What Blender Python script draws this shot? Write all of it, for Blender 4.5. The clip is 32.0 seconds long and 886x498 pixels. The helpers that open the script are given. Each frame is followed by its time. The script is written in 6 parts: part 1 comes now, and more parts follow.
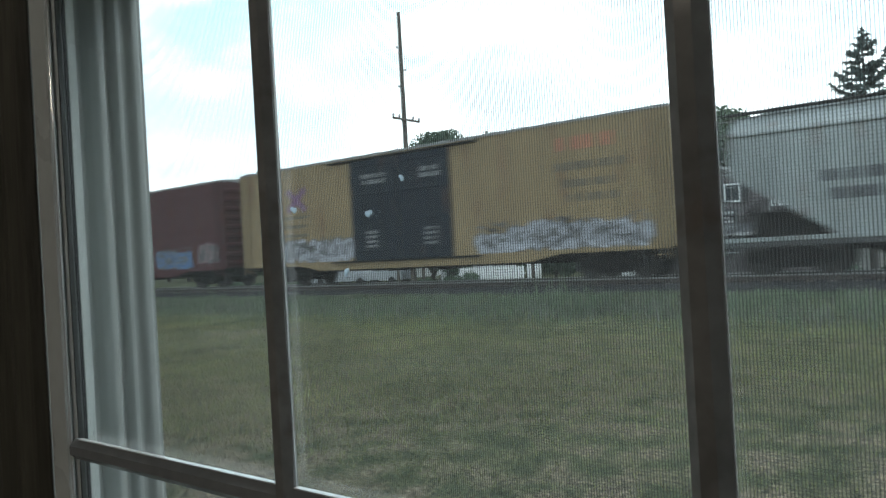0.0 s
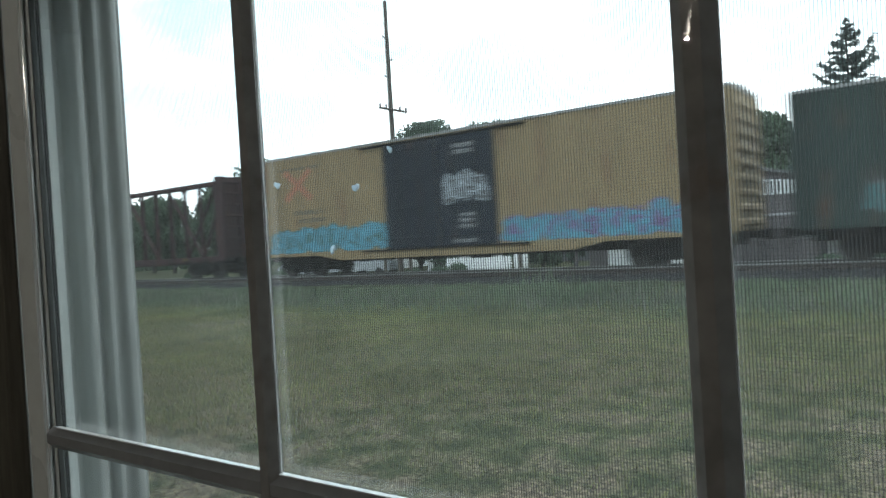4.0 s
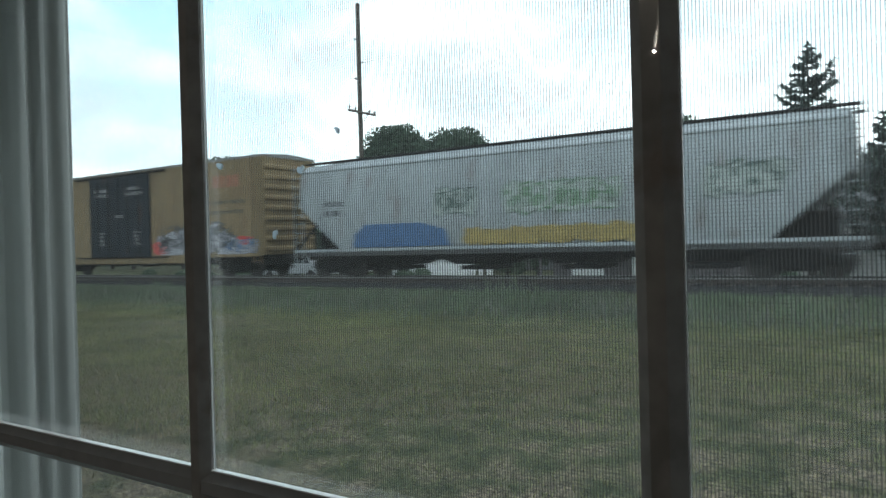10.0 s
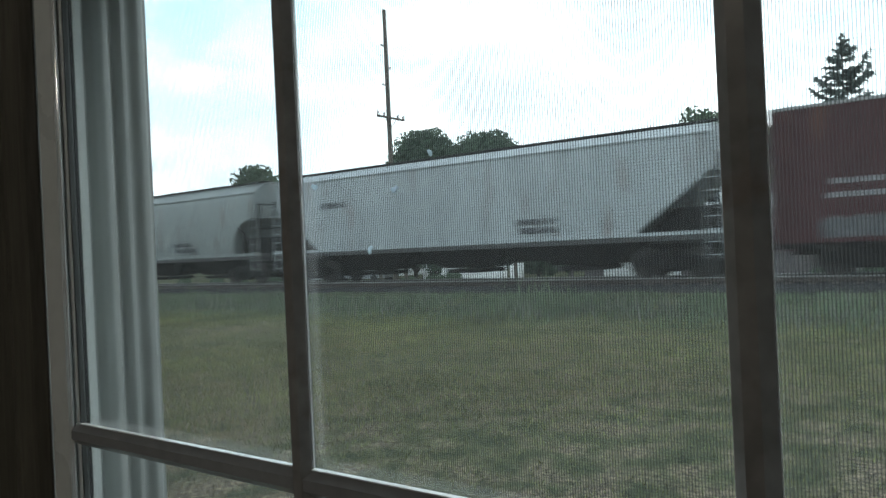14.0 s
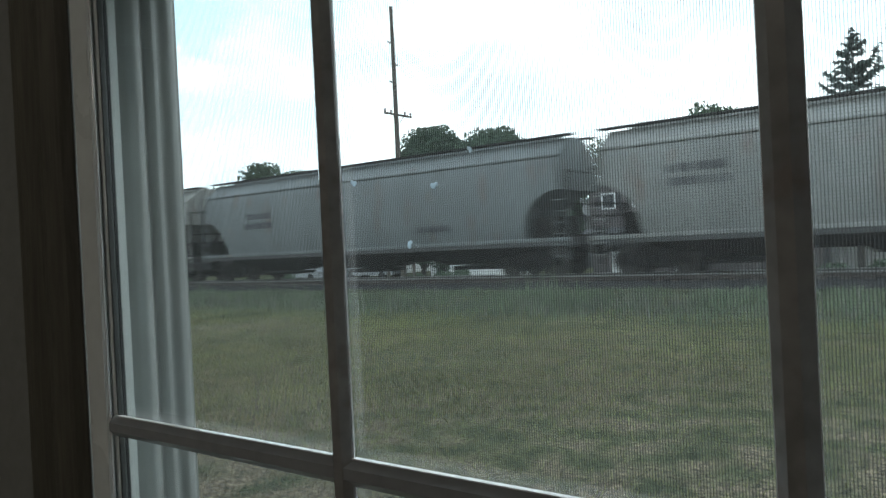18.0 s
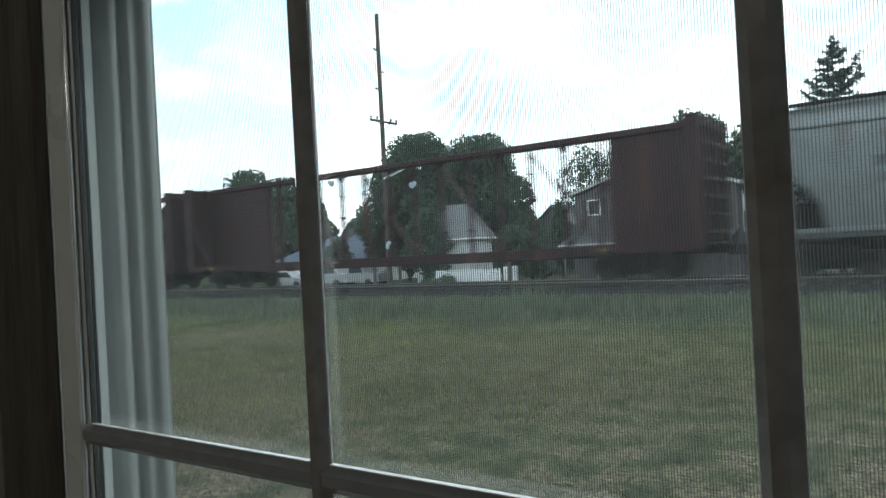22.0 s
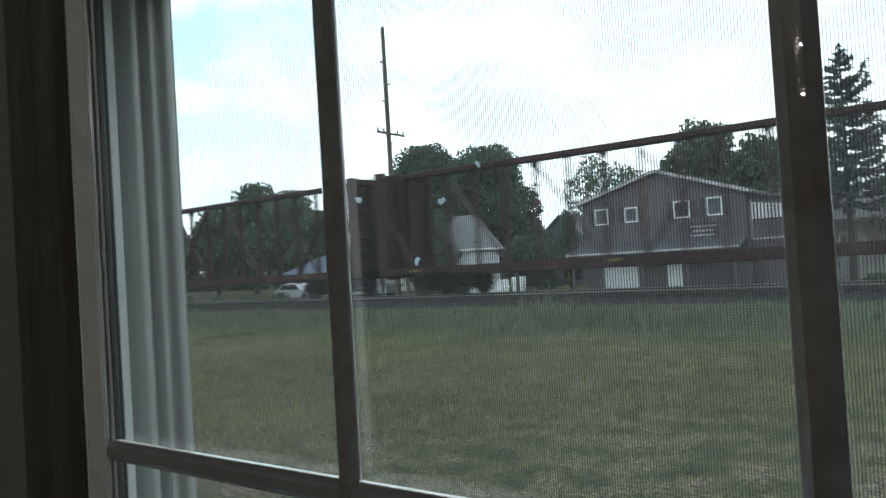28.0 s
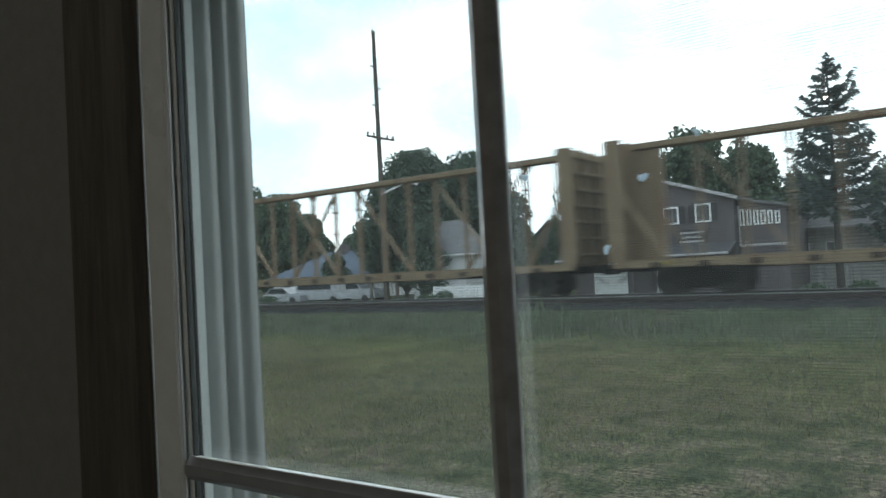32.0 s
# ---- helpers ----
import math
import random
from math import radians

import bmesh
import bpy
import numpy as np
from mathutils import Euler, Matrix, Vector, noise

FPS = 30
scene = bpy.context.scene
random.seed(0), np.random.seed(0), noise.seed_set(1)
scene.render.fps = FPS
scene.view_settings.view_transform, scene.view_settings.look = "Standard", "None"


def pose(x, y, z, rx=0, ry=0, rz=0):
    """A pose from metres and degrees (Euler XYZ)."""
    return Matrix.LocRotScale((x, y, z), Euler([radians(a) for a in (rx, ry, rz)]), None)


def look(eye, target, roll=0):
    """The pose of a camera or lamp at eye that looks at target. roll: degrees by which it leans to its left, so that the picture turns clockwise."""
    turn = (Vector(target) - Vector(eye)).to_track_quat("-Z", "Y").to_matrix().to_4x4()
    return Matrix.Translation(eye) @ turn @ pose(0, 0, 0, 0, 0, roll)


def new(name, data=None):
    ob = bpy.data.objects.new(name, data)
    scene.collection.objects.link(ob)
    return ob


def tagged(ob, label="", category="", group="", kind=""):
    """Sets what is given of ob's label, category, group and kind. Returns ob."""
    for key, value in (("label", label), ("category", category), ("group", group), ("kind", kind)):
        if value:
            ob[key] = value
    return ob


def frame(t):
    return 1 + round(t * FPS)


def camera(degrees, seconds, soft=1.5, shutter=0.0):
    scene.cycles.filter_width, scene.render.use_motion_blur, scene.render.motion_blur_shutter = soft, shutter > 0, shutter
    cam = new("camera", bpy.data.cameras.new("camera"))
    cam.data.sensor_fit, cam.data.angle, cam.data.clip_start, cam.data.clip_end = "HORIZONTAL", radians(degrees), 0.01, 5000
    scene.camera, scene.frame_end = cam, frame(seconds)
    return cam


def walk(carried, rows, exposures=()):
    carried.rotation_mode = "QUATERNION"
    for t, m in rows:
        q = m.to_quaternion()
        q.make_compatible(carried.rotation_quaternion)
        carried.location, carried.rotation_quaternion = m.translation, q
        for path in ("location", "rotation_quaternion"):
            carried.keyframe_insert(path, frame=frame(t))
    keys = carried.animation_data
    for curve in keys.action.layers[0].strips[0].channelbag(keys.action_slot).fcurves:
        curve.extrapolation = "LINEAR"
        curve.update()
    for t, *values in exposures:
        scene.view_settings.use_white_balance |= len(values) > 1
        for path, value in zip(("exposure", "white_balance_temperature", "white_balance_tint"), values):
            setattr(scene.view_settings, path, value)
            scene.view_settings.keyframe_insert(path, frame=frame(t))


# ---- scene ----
FOV = 62.51
cam = camera(FOV, 32.0, soft=1.5, shutter=0.45)
# seconds, x, y, z, tilt, lean, turn
PATH = [
    (0, 0.0000, -0.2802, 1.7500, 90.151, 3.275, 37.322),
    (0.5, -0.0030, -0.2804, 1.7484, 89.950, 3.262, 36.899),
    (1, -0.0065, -0.2824, 1.7459, 89.779, 3.436, 36.648),
    (1.5, -0.0063, -0.2872, 1.7476, 89.590, 3.044, 36.501),
    (2, -0.0104, -0.2860, 1.7452, 89.521, 2.737, 36.444),
    (2.5, -0.0071, -0.2840, 1.7456, 89.308, 2.987, 36.206),
    (4.5, -0.0121, -0.2669, 1.7410, 89.354, 3.685, 36.547),
    (5, -0.0123, -0.2680, 1.7402, 89.288, 3.890, 36.855),
    (5.5, -0.0139, -0.2722, 1.7404, 89.294, 3.762, 37.068),
    (6, -0.0147, -0.2740, 1.7424, 89.467, 3.335, 37.212),
    (6.5, -0.0175, -0.2763, 1.7409, 89.595, 3.669, 37.258),
    (7, -0.0145, -0.2785, 1.7409, 89.688, 3.882, 37.334),
    (7.5, -0.0117, -0.2807, 1.7411, 89.697, 3.947, 37.292),
    (8, -0.0095, -0.2776, 1.7410, 89.725, 3.556, 37.201),
    (8.2, -0.0025, -0.2674, 1.7408, 90.830, 6.441, 37.095),
    (8.3, -0.0000, -0.2684, 1.7408, 91.788, 6.516, 36.994),
    (8.5, -0.0011, -0.2700, 1.7397, 92.289, 5.562, 36.786),
    (8.7, -0.0032, -0.2697, 1.7419, 92.682, 4.874, 36.908),
    (9, -0.0036, -0.2716, 1.7433, 93.208, 4.075, 36.819),
    (9.5, -0.0089, -0.2573, 1.7317, 90.163, 1.396, 35.521),
    (9.7, -0.0092, -0.2514, 1.7344, 89.720, 0.781, 34.305),
    (10, -0.0133, -0.2521, 1.7339, 89.656, 1.541, 33.589),
    (10.5, -0.0139, -0.2552, 1.7386, 89.087, 2.937, 32.410),
    (11, -0.0183, -0.2679, 1.7384, 89.020, 1.592, 32.663),
    (11.5, -0.0197, -0.2754, 1.7367, 89.232, 2.226, 33.631),
    (12, -0.0205, -0.2801, 1.7400, 89.607, 2.421, 34.050),
    (12.5, -0.0223, -0.2830, 1.7408, 90.210, 2.587, 34.463),
    (13, -0.0235, -0.2822, 1.7376, 90.576, 2.593, 34.913),
    (13.5, -0.0248, -0.2845, 1.7367, 90.314, 2.938, 35.523),
    (14, -0.0224, -0.2899, 1.7399, 90.003, 2.650, 35.950),
    (14.5, -0.0213, -0.2989, 1.7440, 90.326, 2.118, 36.040),
    (16.5, -0.0241, -0.3027, 1.7420, 90.544, 2.394, 35.815),
    (17, -0.0284, -0.3045, 1.7421, 90.213, 2.451, 35.987),
    (17.5, -0.0318, -0.3079, 1.7411, 89.889, 2.545, 36.264),
    (18, -0.0299, -0.3082, 1.7393, 89.785, 2.857, 36.538),
    (18.5, -0.0315, -0.3130, 1.7419, 89.879, 2.543, 36.771),
    (19, -0.0305, -0.3130, 1.7424, 90.328, 2.088, 36.382),
    (19.5, -0.0281, -0.3155, 1.7414, 90.726, 2.524, 35.758),
    (20, -0.0248, -0.3062, 1.7371, 90.867, 3.092, 35.314),
    (20.5, -0.0265, -0.3067, 1.7379, 90.436, 2.748, 35.034),
    (21, -0.0293, -0.3054, 1.7403, 90.228, 2.577, 35.050),
    (21.5, -0.0332, -0.3025, 1.7381, 90.328, 2.465, 35.176),
    (22, -0.0313, -0.2999, 1.7357, 90.265, 3.042, 35.465),
    (22.5, -0.0306, -0.3004, 1.7359, 90.073, 2.465, 35.706),
    (23, -0.0326, -0.3032, 1.7386, 89.862, 2.386, 35.849),
    (23.5, -0.0340, -0.3033, 1.7385, 89.941, 2.053, 35.945),
    (24, -0.0371, -0.3023, 1.7352, 90.018, 2.834, 36.085),
    (24.5, -0.0364, -0.3016, 1.7344, 89.980, 3.126, 36.173),
    (26.5, -0.0349, -0.3071, 1.7365, 90.518, 3.516, 35.938),
    (27, -0.0324, -0.3126, 1.7377, 90.683, 3.223, 35.907),
    (27.5, -0.0357, -0.3136, 1.7394, 90.911, 3.556, 36.005),
    (28, -0.0404, -0.3068, 1.7390, 91.163, 3.487, 36.059),
    (28.5, -0.0438, -0.2975, 1.7357, 91.169, 4.121, 35.982),
    (29, -0.0503, -0.2935, 1.7349, 91.025, 3.962, 35.863),
    (29.5, -0.0569, -0.2954, 1.7369, 90.958, 3.625, 35.802),
    (30, -0.0614, -0.3003, 1.7374, 91.005, 3.647, 36.102),
    (30.5, -0.0667, -0.3047, 1.7358, 91.178, 3.715, 36.278),
    (31, -0.0786, -0.3123, 1.7341, 91.409, 4.311, 36.311),
    (31.5, -0.0984, -0.3103, 1.7341, 91.544, 3.753, 35.942),
    (32, -0.1554, -0.3096, 1.7369, 91.495, 3.112, 35.100),
]
walk(cam, [(t, pose(x, y, z, a, b, c)) for t, x, y, z, a, b, c in PATH], exposures=((0.0, -0.02), (1.0, 0.2), (2.0, 0.16), (5.0, 0.16), (7.0, 0.09), (8.0, 0.02), (9.0, -0.25), (10.0, -0.3), (11.0, 0.15), (12.0, 0.11), (13.0, -0.04), (17.0, -0.11), (18.0, -0.02), (19.0, 0.02), (20.0, -0.08), (24.0, -0.06), (27.0, -0.08), (29.0, -0.18), (32.0, -0.2)))

# ---- light: bright broken overcast ----
world = bpy.data.worlds.new("sky")
scene.world = world
world.use_nodes = True
wn, wl = world.node_tree.nodes, world.node_tree.links
wn.clear()
sky = wn.new("ShaderNodeTexSky")
sky.sky_type = "NISHITA"
sky.sun_disc = False
sky.sun_elevation, sky.sun_rotation = radians(52), radians(25)
sky.air_density, sky.dust_density = 1.0, 1.2
wco = wn.new("ShaderNodeTexCoord")
wmap = wn.new("ShaderNodeMapping")
wmap.inputs["Scale"].default_value = (1.0, 1.0, 2.0)
wmap.inputs["Location"].default_value = (-6.99, -0.26, -0.81)
wnoise = wn.new("ShaderNodeTexNoise")
wnoise.inputs["Scale"].default_value = 2.6
wnoise.inputs["Detail"].default_value = 7
wnoise.inputs["Roughness"].default_value = 0.55
wramp = wn.new("ShaderNodeValToRGB")
wramp.color_ramp.elements[0].position, wramp.color_ramp.elements[0].color = 0.40, (0.08, 0.08, 0.08, 1)
wramp.color_ramp.elements[1].position, wramp.color_ramp.elements[1].color = 0.56, (1, 1, 1, 1)
shade = wn.new("ShaderNodeTexNoise")
shade.inputs["Scale"].default_value = 5.5
shade.inputs["Detail"].default_value = 6
cramp = wn.new("ShaderNodeValToRGB")
cramp.color_ramp.elements[0].position, cramp.color_ramp.elements[0].color = 0.36, (10.8, 12.7, 14.0, 1)
cramp.color_ramp.elements[1].position, cramp.color_ramp.elements[1].color = 0.58, (17.6, 19.2, 20.1, 1)
wmix = wn.new("ShaderNodeMix")
wmix.data_type = "RGBA"
blue = wn.new("ShaderNodeMix")
blue.data_type, blue.blend_type = "RGBA", "MULTIPLY"
blue.inputs["Factor"].default_value = 1.0
blue.inputs["B"].default_value = (3.7, 4.25, 3.75, 1)
haze = wn.new("ShaderNodeMix")
haze.data_type, haze.blend_type = "RGBA", "DARKEN"
haze.inputs["Factor"].default_value = 1.0
haze.inputs["B"].default_value = (9.7, 13.2, 15.0, 1)
back = wn.new("ShaderNodeBackground")
back.inputs["Strength"].default_value = 0.166
wout = wn.new("ShaderNodeOutputWorld")
wl.new(wco.outputs["Generated"], wmap.inputs["Vector"])
wl.new(wmap.outputs["Vector"], wnoise.inputs["Vector"])
wl.new(wmap.outputs["Vector"], shade.inputs["Vector"])
wl.new(wnoise.outputs["Fac"], wramp.inputs["Fac"])
wl.new(shade.outputs["Fac"], cramp.inputs["Fac"])
wl.new(sky.outputs["Color"], blue.inputs["A"])
wl.new(wramp.outputs["Color"], wmix.inputs["Factor"])
wl.new(blue.outputs["Result"], haze.inputs["A"])
wl.new(haze.outputs["Result"], wmix.inputs["A"])
wl.new(cramp.outputs["Color"], wmix.inputs["B"])
wl.new(wmix.outputs["Result"], back.inputs["Color"])
wl.new(back.outputs["Background"], wout.inputs["Surface"])
sun = new("sun", bpy.data.lights.new("sun", "SUN"))
sun.data.energy, sun.data.angle, sun.data.color = 0.85, radians(14), (1.0, 0.96, 0.9)
sun.matrix_world = look((12, 26, 40), (0, 0, 0))

# the room's own ceiling lamp, five small bulbs
BULBS = ((-0.89, -2.6, 2.465), (-0.81, -2.6, 2.485), (-0.755, -2.6, 2.455), (-0.5, -2.6, 2.45), (-0.505, -2.6, 2.27))
for b, watts in zip(BULBS, (7.0, 7.0, 7.0, 0.3, 0.7)):
    lamp_ob = new("lamp_light", bpy.data.lights.new("lamp_light", "POINT"))
    lamp_ob.data.energy, lamp_ob.data.shadow_soft_size, lamp_ob.data.color = watts, 0.006, (1.0, 0.9, 0.78)
    lamp_ob.location = b

# ---- materials ----


def mat(name, color, rough=0.7, metal=0.0, vary=0.25, scale=4.0, fine=40.0, bump=0.15, dirt=None, dirt_amount=0.0,
        stretch=(1, 1, 1), spec=0.4, per_object=0.0):
    """A surface with two scales of colour variation, a dirt layer and fine relief; scales in 1/metres."""
    m = bpy.data.materials.new(name)
    m.use_nodes = True
    n, l = m.node_tree.nodes, m.node_tree.links
    b = n["Principled BSDF"]
    b.inputs["Metallic"].default_value = metal
    b.inputs["Specular IOR Level"].default_value = spec
    co, mp = n.new("ShaderNodeTexCoord"), n.new("ShaderNodeMapping")
    mp.inputs["Scale"].default_value = stretch
    l.new(co.outputs["Object"], mp.inputs["Vector"])
    big, small = n.new("ShaderNodeTexNoise"), n.new("ShaderNodeTexNoise")
    for t, s, d in ((big, scale, 5), (small, fine, 3)):
        t.inputs["Scale"].default_value, t.inputs["Detail"].default_value = s, d
        l.new(mp.outputs["Vector"], t.inputs["Vector"])
    add = n.new("ShaderNodeMath")
    add.operation = "MULTIPLY_ADD"
    add.inputs[1].default_value, add.inputs[2].default_value = 0.5, 0.0
    l.new(small.outputs["Fac"], add.inputs[0])
    tot = n.new("ShaderNodeMath")
    tot.operation = "MULTIPLY_ADD"
    tot.inputs[1].default_value = 0.5
    l.new(big.outputs["Fac"], tot.inputs[0])
    l.new(add.outputs[0], tot.inputs[2])
    ramp = n.new("ShaderNodeValToRGB")
    lo = tuple(c * (1 - vary) for c in color[:3]) + (1,)
    hi = tuple(min(1, c * (1 + vary)) for c in color[:3]) + (1,)
    e = ramp.color_ramp.elements
    e[0].position, e[0].color, e[1].position, e[1].color = 0.34, lo, 0.66, hi
    l.new(tot.outputs[0], ramp.inputs["Fac"])
    last = ramp.outputs["Color"]
    if dirt:
        dn, dm = n.new("ShaderNodeTexNoise"), n.new("ShaderNodeValToRGB")
        dn.inputs["Scale"].default_value, dn.inputs["Detail"].default_value = scale * 2.3, 8
        l.new(mp.outputs["Vector"], dn.inputs["Vector"])
        dm.color_ramp.elements[0].position, dm.color_ramp.elements[1].position = 0.62 - 0.3 * dirt_amount, 0.8 - 0.2 * dirt_amount
        l.new(dn.outputs["Fac"], dm.inputs["Fac"])
        mx = n.new("ShaderNodeMix")
        mx.data_type = "RGBA"
        mx.inputs["B"].default_value = (*dirt, 1)
        l.new(dm.outputs["Color"], mx.inputs["Factor"])
        l.new(last, mx.inputs["A"])
        last = mx.outputs["Result"]
    if per_object:
        oi, hv = n.new("ShaderNodeObjectInfo"), n.new("ShaderNodeHueSaturation")
        mr = n.new("ShaderNodeMapRange")
        mr.inputs["To Min"].default_value, mr.inputs["To Max"].default_value = 1 - per_object, 1 + per_object
        l.new(oi.outputs["Random"], mr.inputs["Value"])
        l.new(mr.outputs["Result"], hv.inputs["Value"])
        l.new(last, hv.inputs["Color"])
        last = hv.outputs["Color"]
    l.new(last, b.inputs["Base Color"])
    rr = n.new("ShaderNodeMapRange")
    rr.inputs["To Min"].default_value, rr.inputs["To Max"].default_value = max(0.002, rough - min(0.12, rough * 0.8)), min(1, rough + min(0.12, rough * 0.8))
    l.new(big.outputs["Fac"], rr.inputs["Value"])
    l.new(rr.outputs["Result"], b.inputs["Roughness"])
    if bump:
        bp = n.new("ShaderNodeBump")
        bp.inputs["Strength"].default_value, bp.inputs["Distance"].default_value = bump, 0.01
        l.new(small.outputs["Fac"], bp.inputs["Height"])
        l.new(bp.outputs["Normal"], b.inputs["Normal"])
    return m


def leafy(m, share=0.4):
    """Lets part of the light through a thin leaf."""
    n, l = m.node_tree.nodes, m.node_tree.links
    b, out = n["Principled BSDF"], n["Material Output"]
    src = b.inputs["Base Color"].links[0].from_socket
    tr, mx = n.new("ShaderNodeBsdfTranslucent"), n.new("ShaderNodeMixShader")
    mx.inputs["Fac"].default_value = share
    l.new(src, tr.inputs["Color"])
    l.new(b.outputs[0], mx.inputs[1])
    l.new(tr.outputs[0], mx.inputs[2])
    l.new(mx.outputs[0], out.inputs["Surface"])
    return m


RUST = (0.11, 0.05, 0.03)
STREAK = (1.0, 1.0, 0.16)


def car_paint(name, color, rust=0.25, rough=0.6, vary=0.18):
    return mat(name, color, rough, 0.0, vary, 1.3, 9.0, 0.1, RUST, rust, STREAK, spec=0.12)


PAINT = {
    "yellow": car_paint("yellow_car_paint", (0.202, 0.146, 0.08), 0.12),
    "tan": car_paint("tan_yellow_car_paint", (0.176, 0.131, 0.0843), 0.2),
    "olive": car_paint("olive_yellow_car_paint", (0.145, 0.118, 0.066), 0.25),
    "red": car_paint("oxide_red_car_paint", (0.0533, 0.0146, 0.0172), 0.06),
    "brown": car_paint("brown_car_paint", (0.0447, 0.0146, 0.0163), 0.06),
    "umber": car_paint("dark_brown_car_paint", (0.0318, 0.0129, 0.0142), 0.14),
    "dark": car_paint("dark_green_car_paint", (0.0215, 0.0344, 0.0301), 0.05),
    "navy": car_paint("navy_door_paint", (0.00602, 0.0103, 0.0172), 0.02),
    "grey": car_paint("light_grey_car_paint", (0.14, 0.15, 0.15), 0.07),
    "pale": car_paint("pale_grey_car_paint", (0.295, 0.316, 0.328), 0.03),
    "ash": car_paint("ash_grey_car_paint", (0.285, 0.305, 0.312), 0.04),
    "cream": car_paint("warm_grey_car_paint", (0.185, 0.186, 0.178), 0.06),
    "dove": car_paint("dove_grey_car_paint", (0.235, 0.232, 0.218), 0.05),
    "blue": car_paint("grey_blue_car_paint", (0.132, 0.165, 0.198), 0.04),
    "orange": mat("rust_streaked_tan_paint", (0.235, 0.164, 0.122), 0.7, 0.0, 0.45, 1.1, 16.0, 0.1, (0.105, 0.048, 0.032), 0.62, (1, 1, 0.12), spec=0.12),
    "stone": car_paint("stone_grey_car_paint", (0.205, 0.22, 0.216), 0.05),
}
M_UNDER = mat("grimy_black_steel", (0.010, 0.0095, 0.0095), 0.8, 0.0, 0.4, 3, 20, 0.2, (0.04, 0.028, 0.022), 0.25, spec=0.08)
M_SILL = mat("dirty_sill_paint", (0.045, 0.045, 0.045), 0.8, 0.0, 0.3, 2, 14, 0.15, (0.04, 0.03, 0.025), 0.35)
M_WHEEL = mat("worn_wheel_steel", (0.03, 0.026, 0.024), 0.6, 0.4, 0.3, 5, 30, 0.1)
M_ROOF = mat("galvanised_roof", (0.20, 0.20, 0.195), 0.55, 0.3, 0.2, 1.2, 12, 0.1, RUST, 0.15)
M_TREAD = mat("dark_roof_grating", (0.035, 0.034, 0.033), 0.8, 0.0, 0.3, 2, 20, 0.2, spec=0.1)
M_BARS = {
    "dark": mat("faded_black_lettering", (0.045, 0.045, 0.05), 0.7, vary=0.3),
    "faint": mat("worn_brown_lettering", (0.095, 0.075, 0.05), 0.7, vary=0.35),
    "white": mat("faded_white_lettering", (0.19, 0.19, 0.195), 0.7, vary=0.3),
    "gold": mat("faded_gold_lettering", (0.17, 0.135, 0.06), 0.7, vary=0.3),
    "purple": mat("faded_purple_emblem", (0.15, 0.075, 0.14), 0.7, vary=0.3),
    "red": mat("faded_red_lettering", (0.30, 0.12, 0.07), 0.7, vary=0.3),
}
M_TAG = {
    "silver": mat("silver_spray_paint", (0.25, 0.25, 0.275), 0.5, vary=0.5, scale=4, fine=14),
    "cyan": mat("cyan_spray_paint", (0.055, 0.195, 0.26), 0.5, vary=0.35, scale=3),
    "blue": mat("blue_spray_paint", (0.04, 0.10, 0.21), 0.5, vary=0.3, scale=3),
    "teal": mat("teal_spray_paint", (0.03, 0.095, 0.098), 0.5, vary=0.35, scale=3),
    "green": mat("green_spray_paint", (0.09, 0.17, 0.09), 0.5, vary=0.3, scale=3),
    "red": mat("red_spray_paint", (0.45, 0.05, 0.04), 0.5, vary=0.3, scale=3),
    "purple": mat("purple_spray_paint", (0.115, 0.075, 0.17), 0.5, vary=0.3, scale=3),
    "white": mat("white_spray_paint", (0.46, 0.46, 0.49), 0.5, vary=0.3, scale=3),
    "dim": mat("dull_grey_spray_paint", (0.055, 0.055, 0.06), 0.6, vary=0.45, scale=4),
    "mute": mat("weathered_spray_paint", (0.09, 0.085, 0.085), 0.6, vary=0.45, scale=4),
    "mint": mat("pale_green_spray_paint", (0.05, 0.082, 0.072), 0.6, vary=0.6, scale=5),
    "pink": mat("faded_pink_spray_paint", (0.2, 0.13, 0.135), 0.6, vary=0.4, scale=4),
    "grey": mat("grey_spray_paint", (0.27, 0.3, 0.33), 0.5, vary=0.35, scale=3),
    "pale": mat("pale_spray_paint", (0.29, 0.32, 0.30), 0.5, vary=0.2, scale=3),
    "ochre": mat("ochre_spray_paint", (0.26, 0.19, 0.06), 0.5, vary=0.35, scale=3),
}


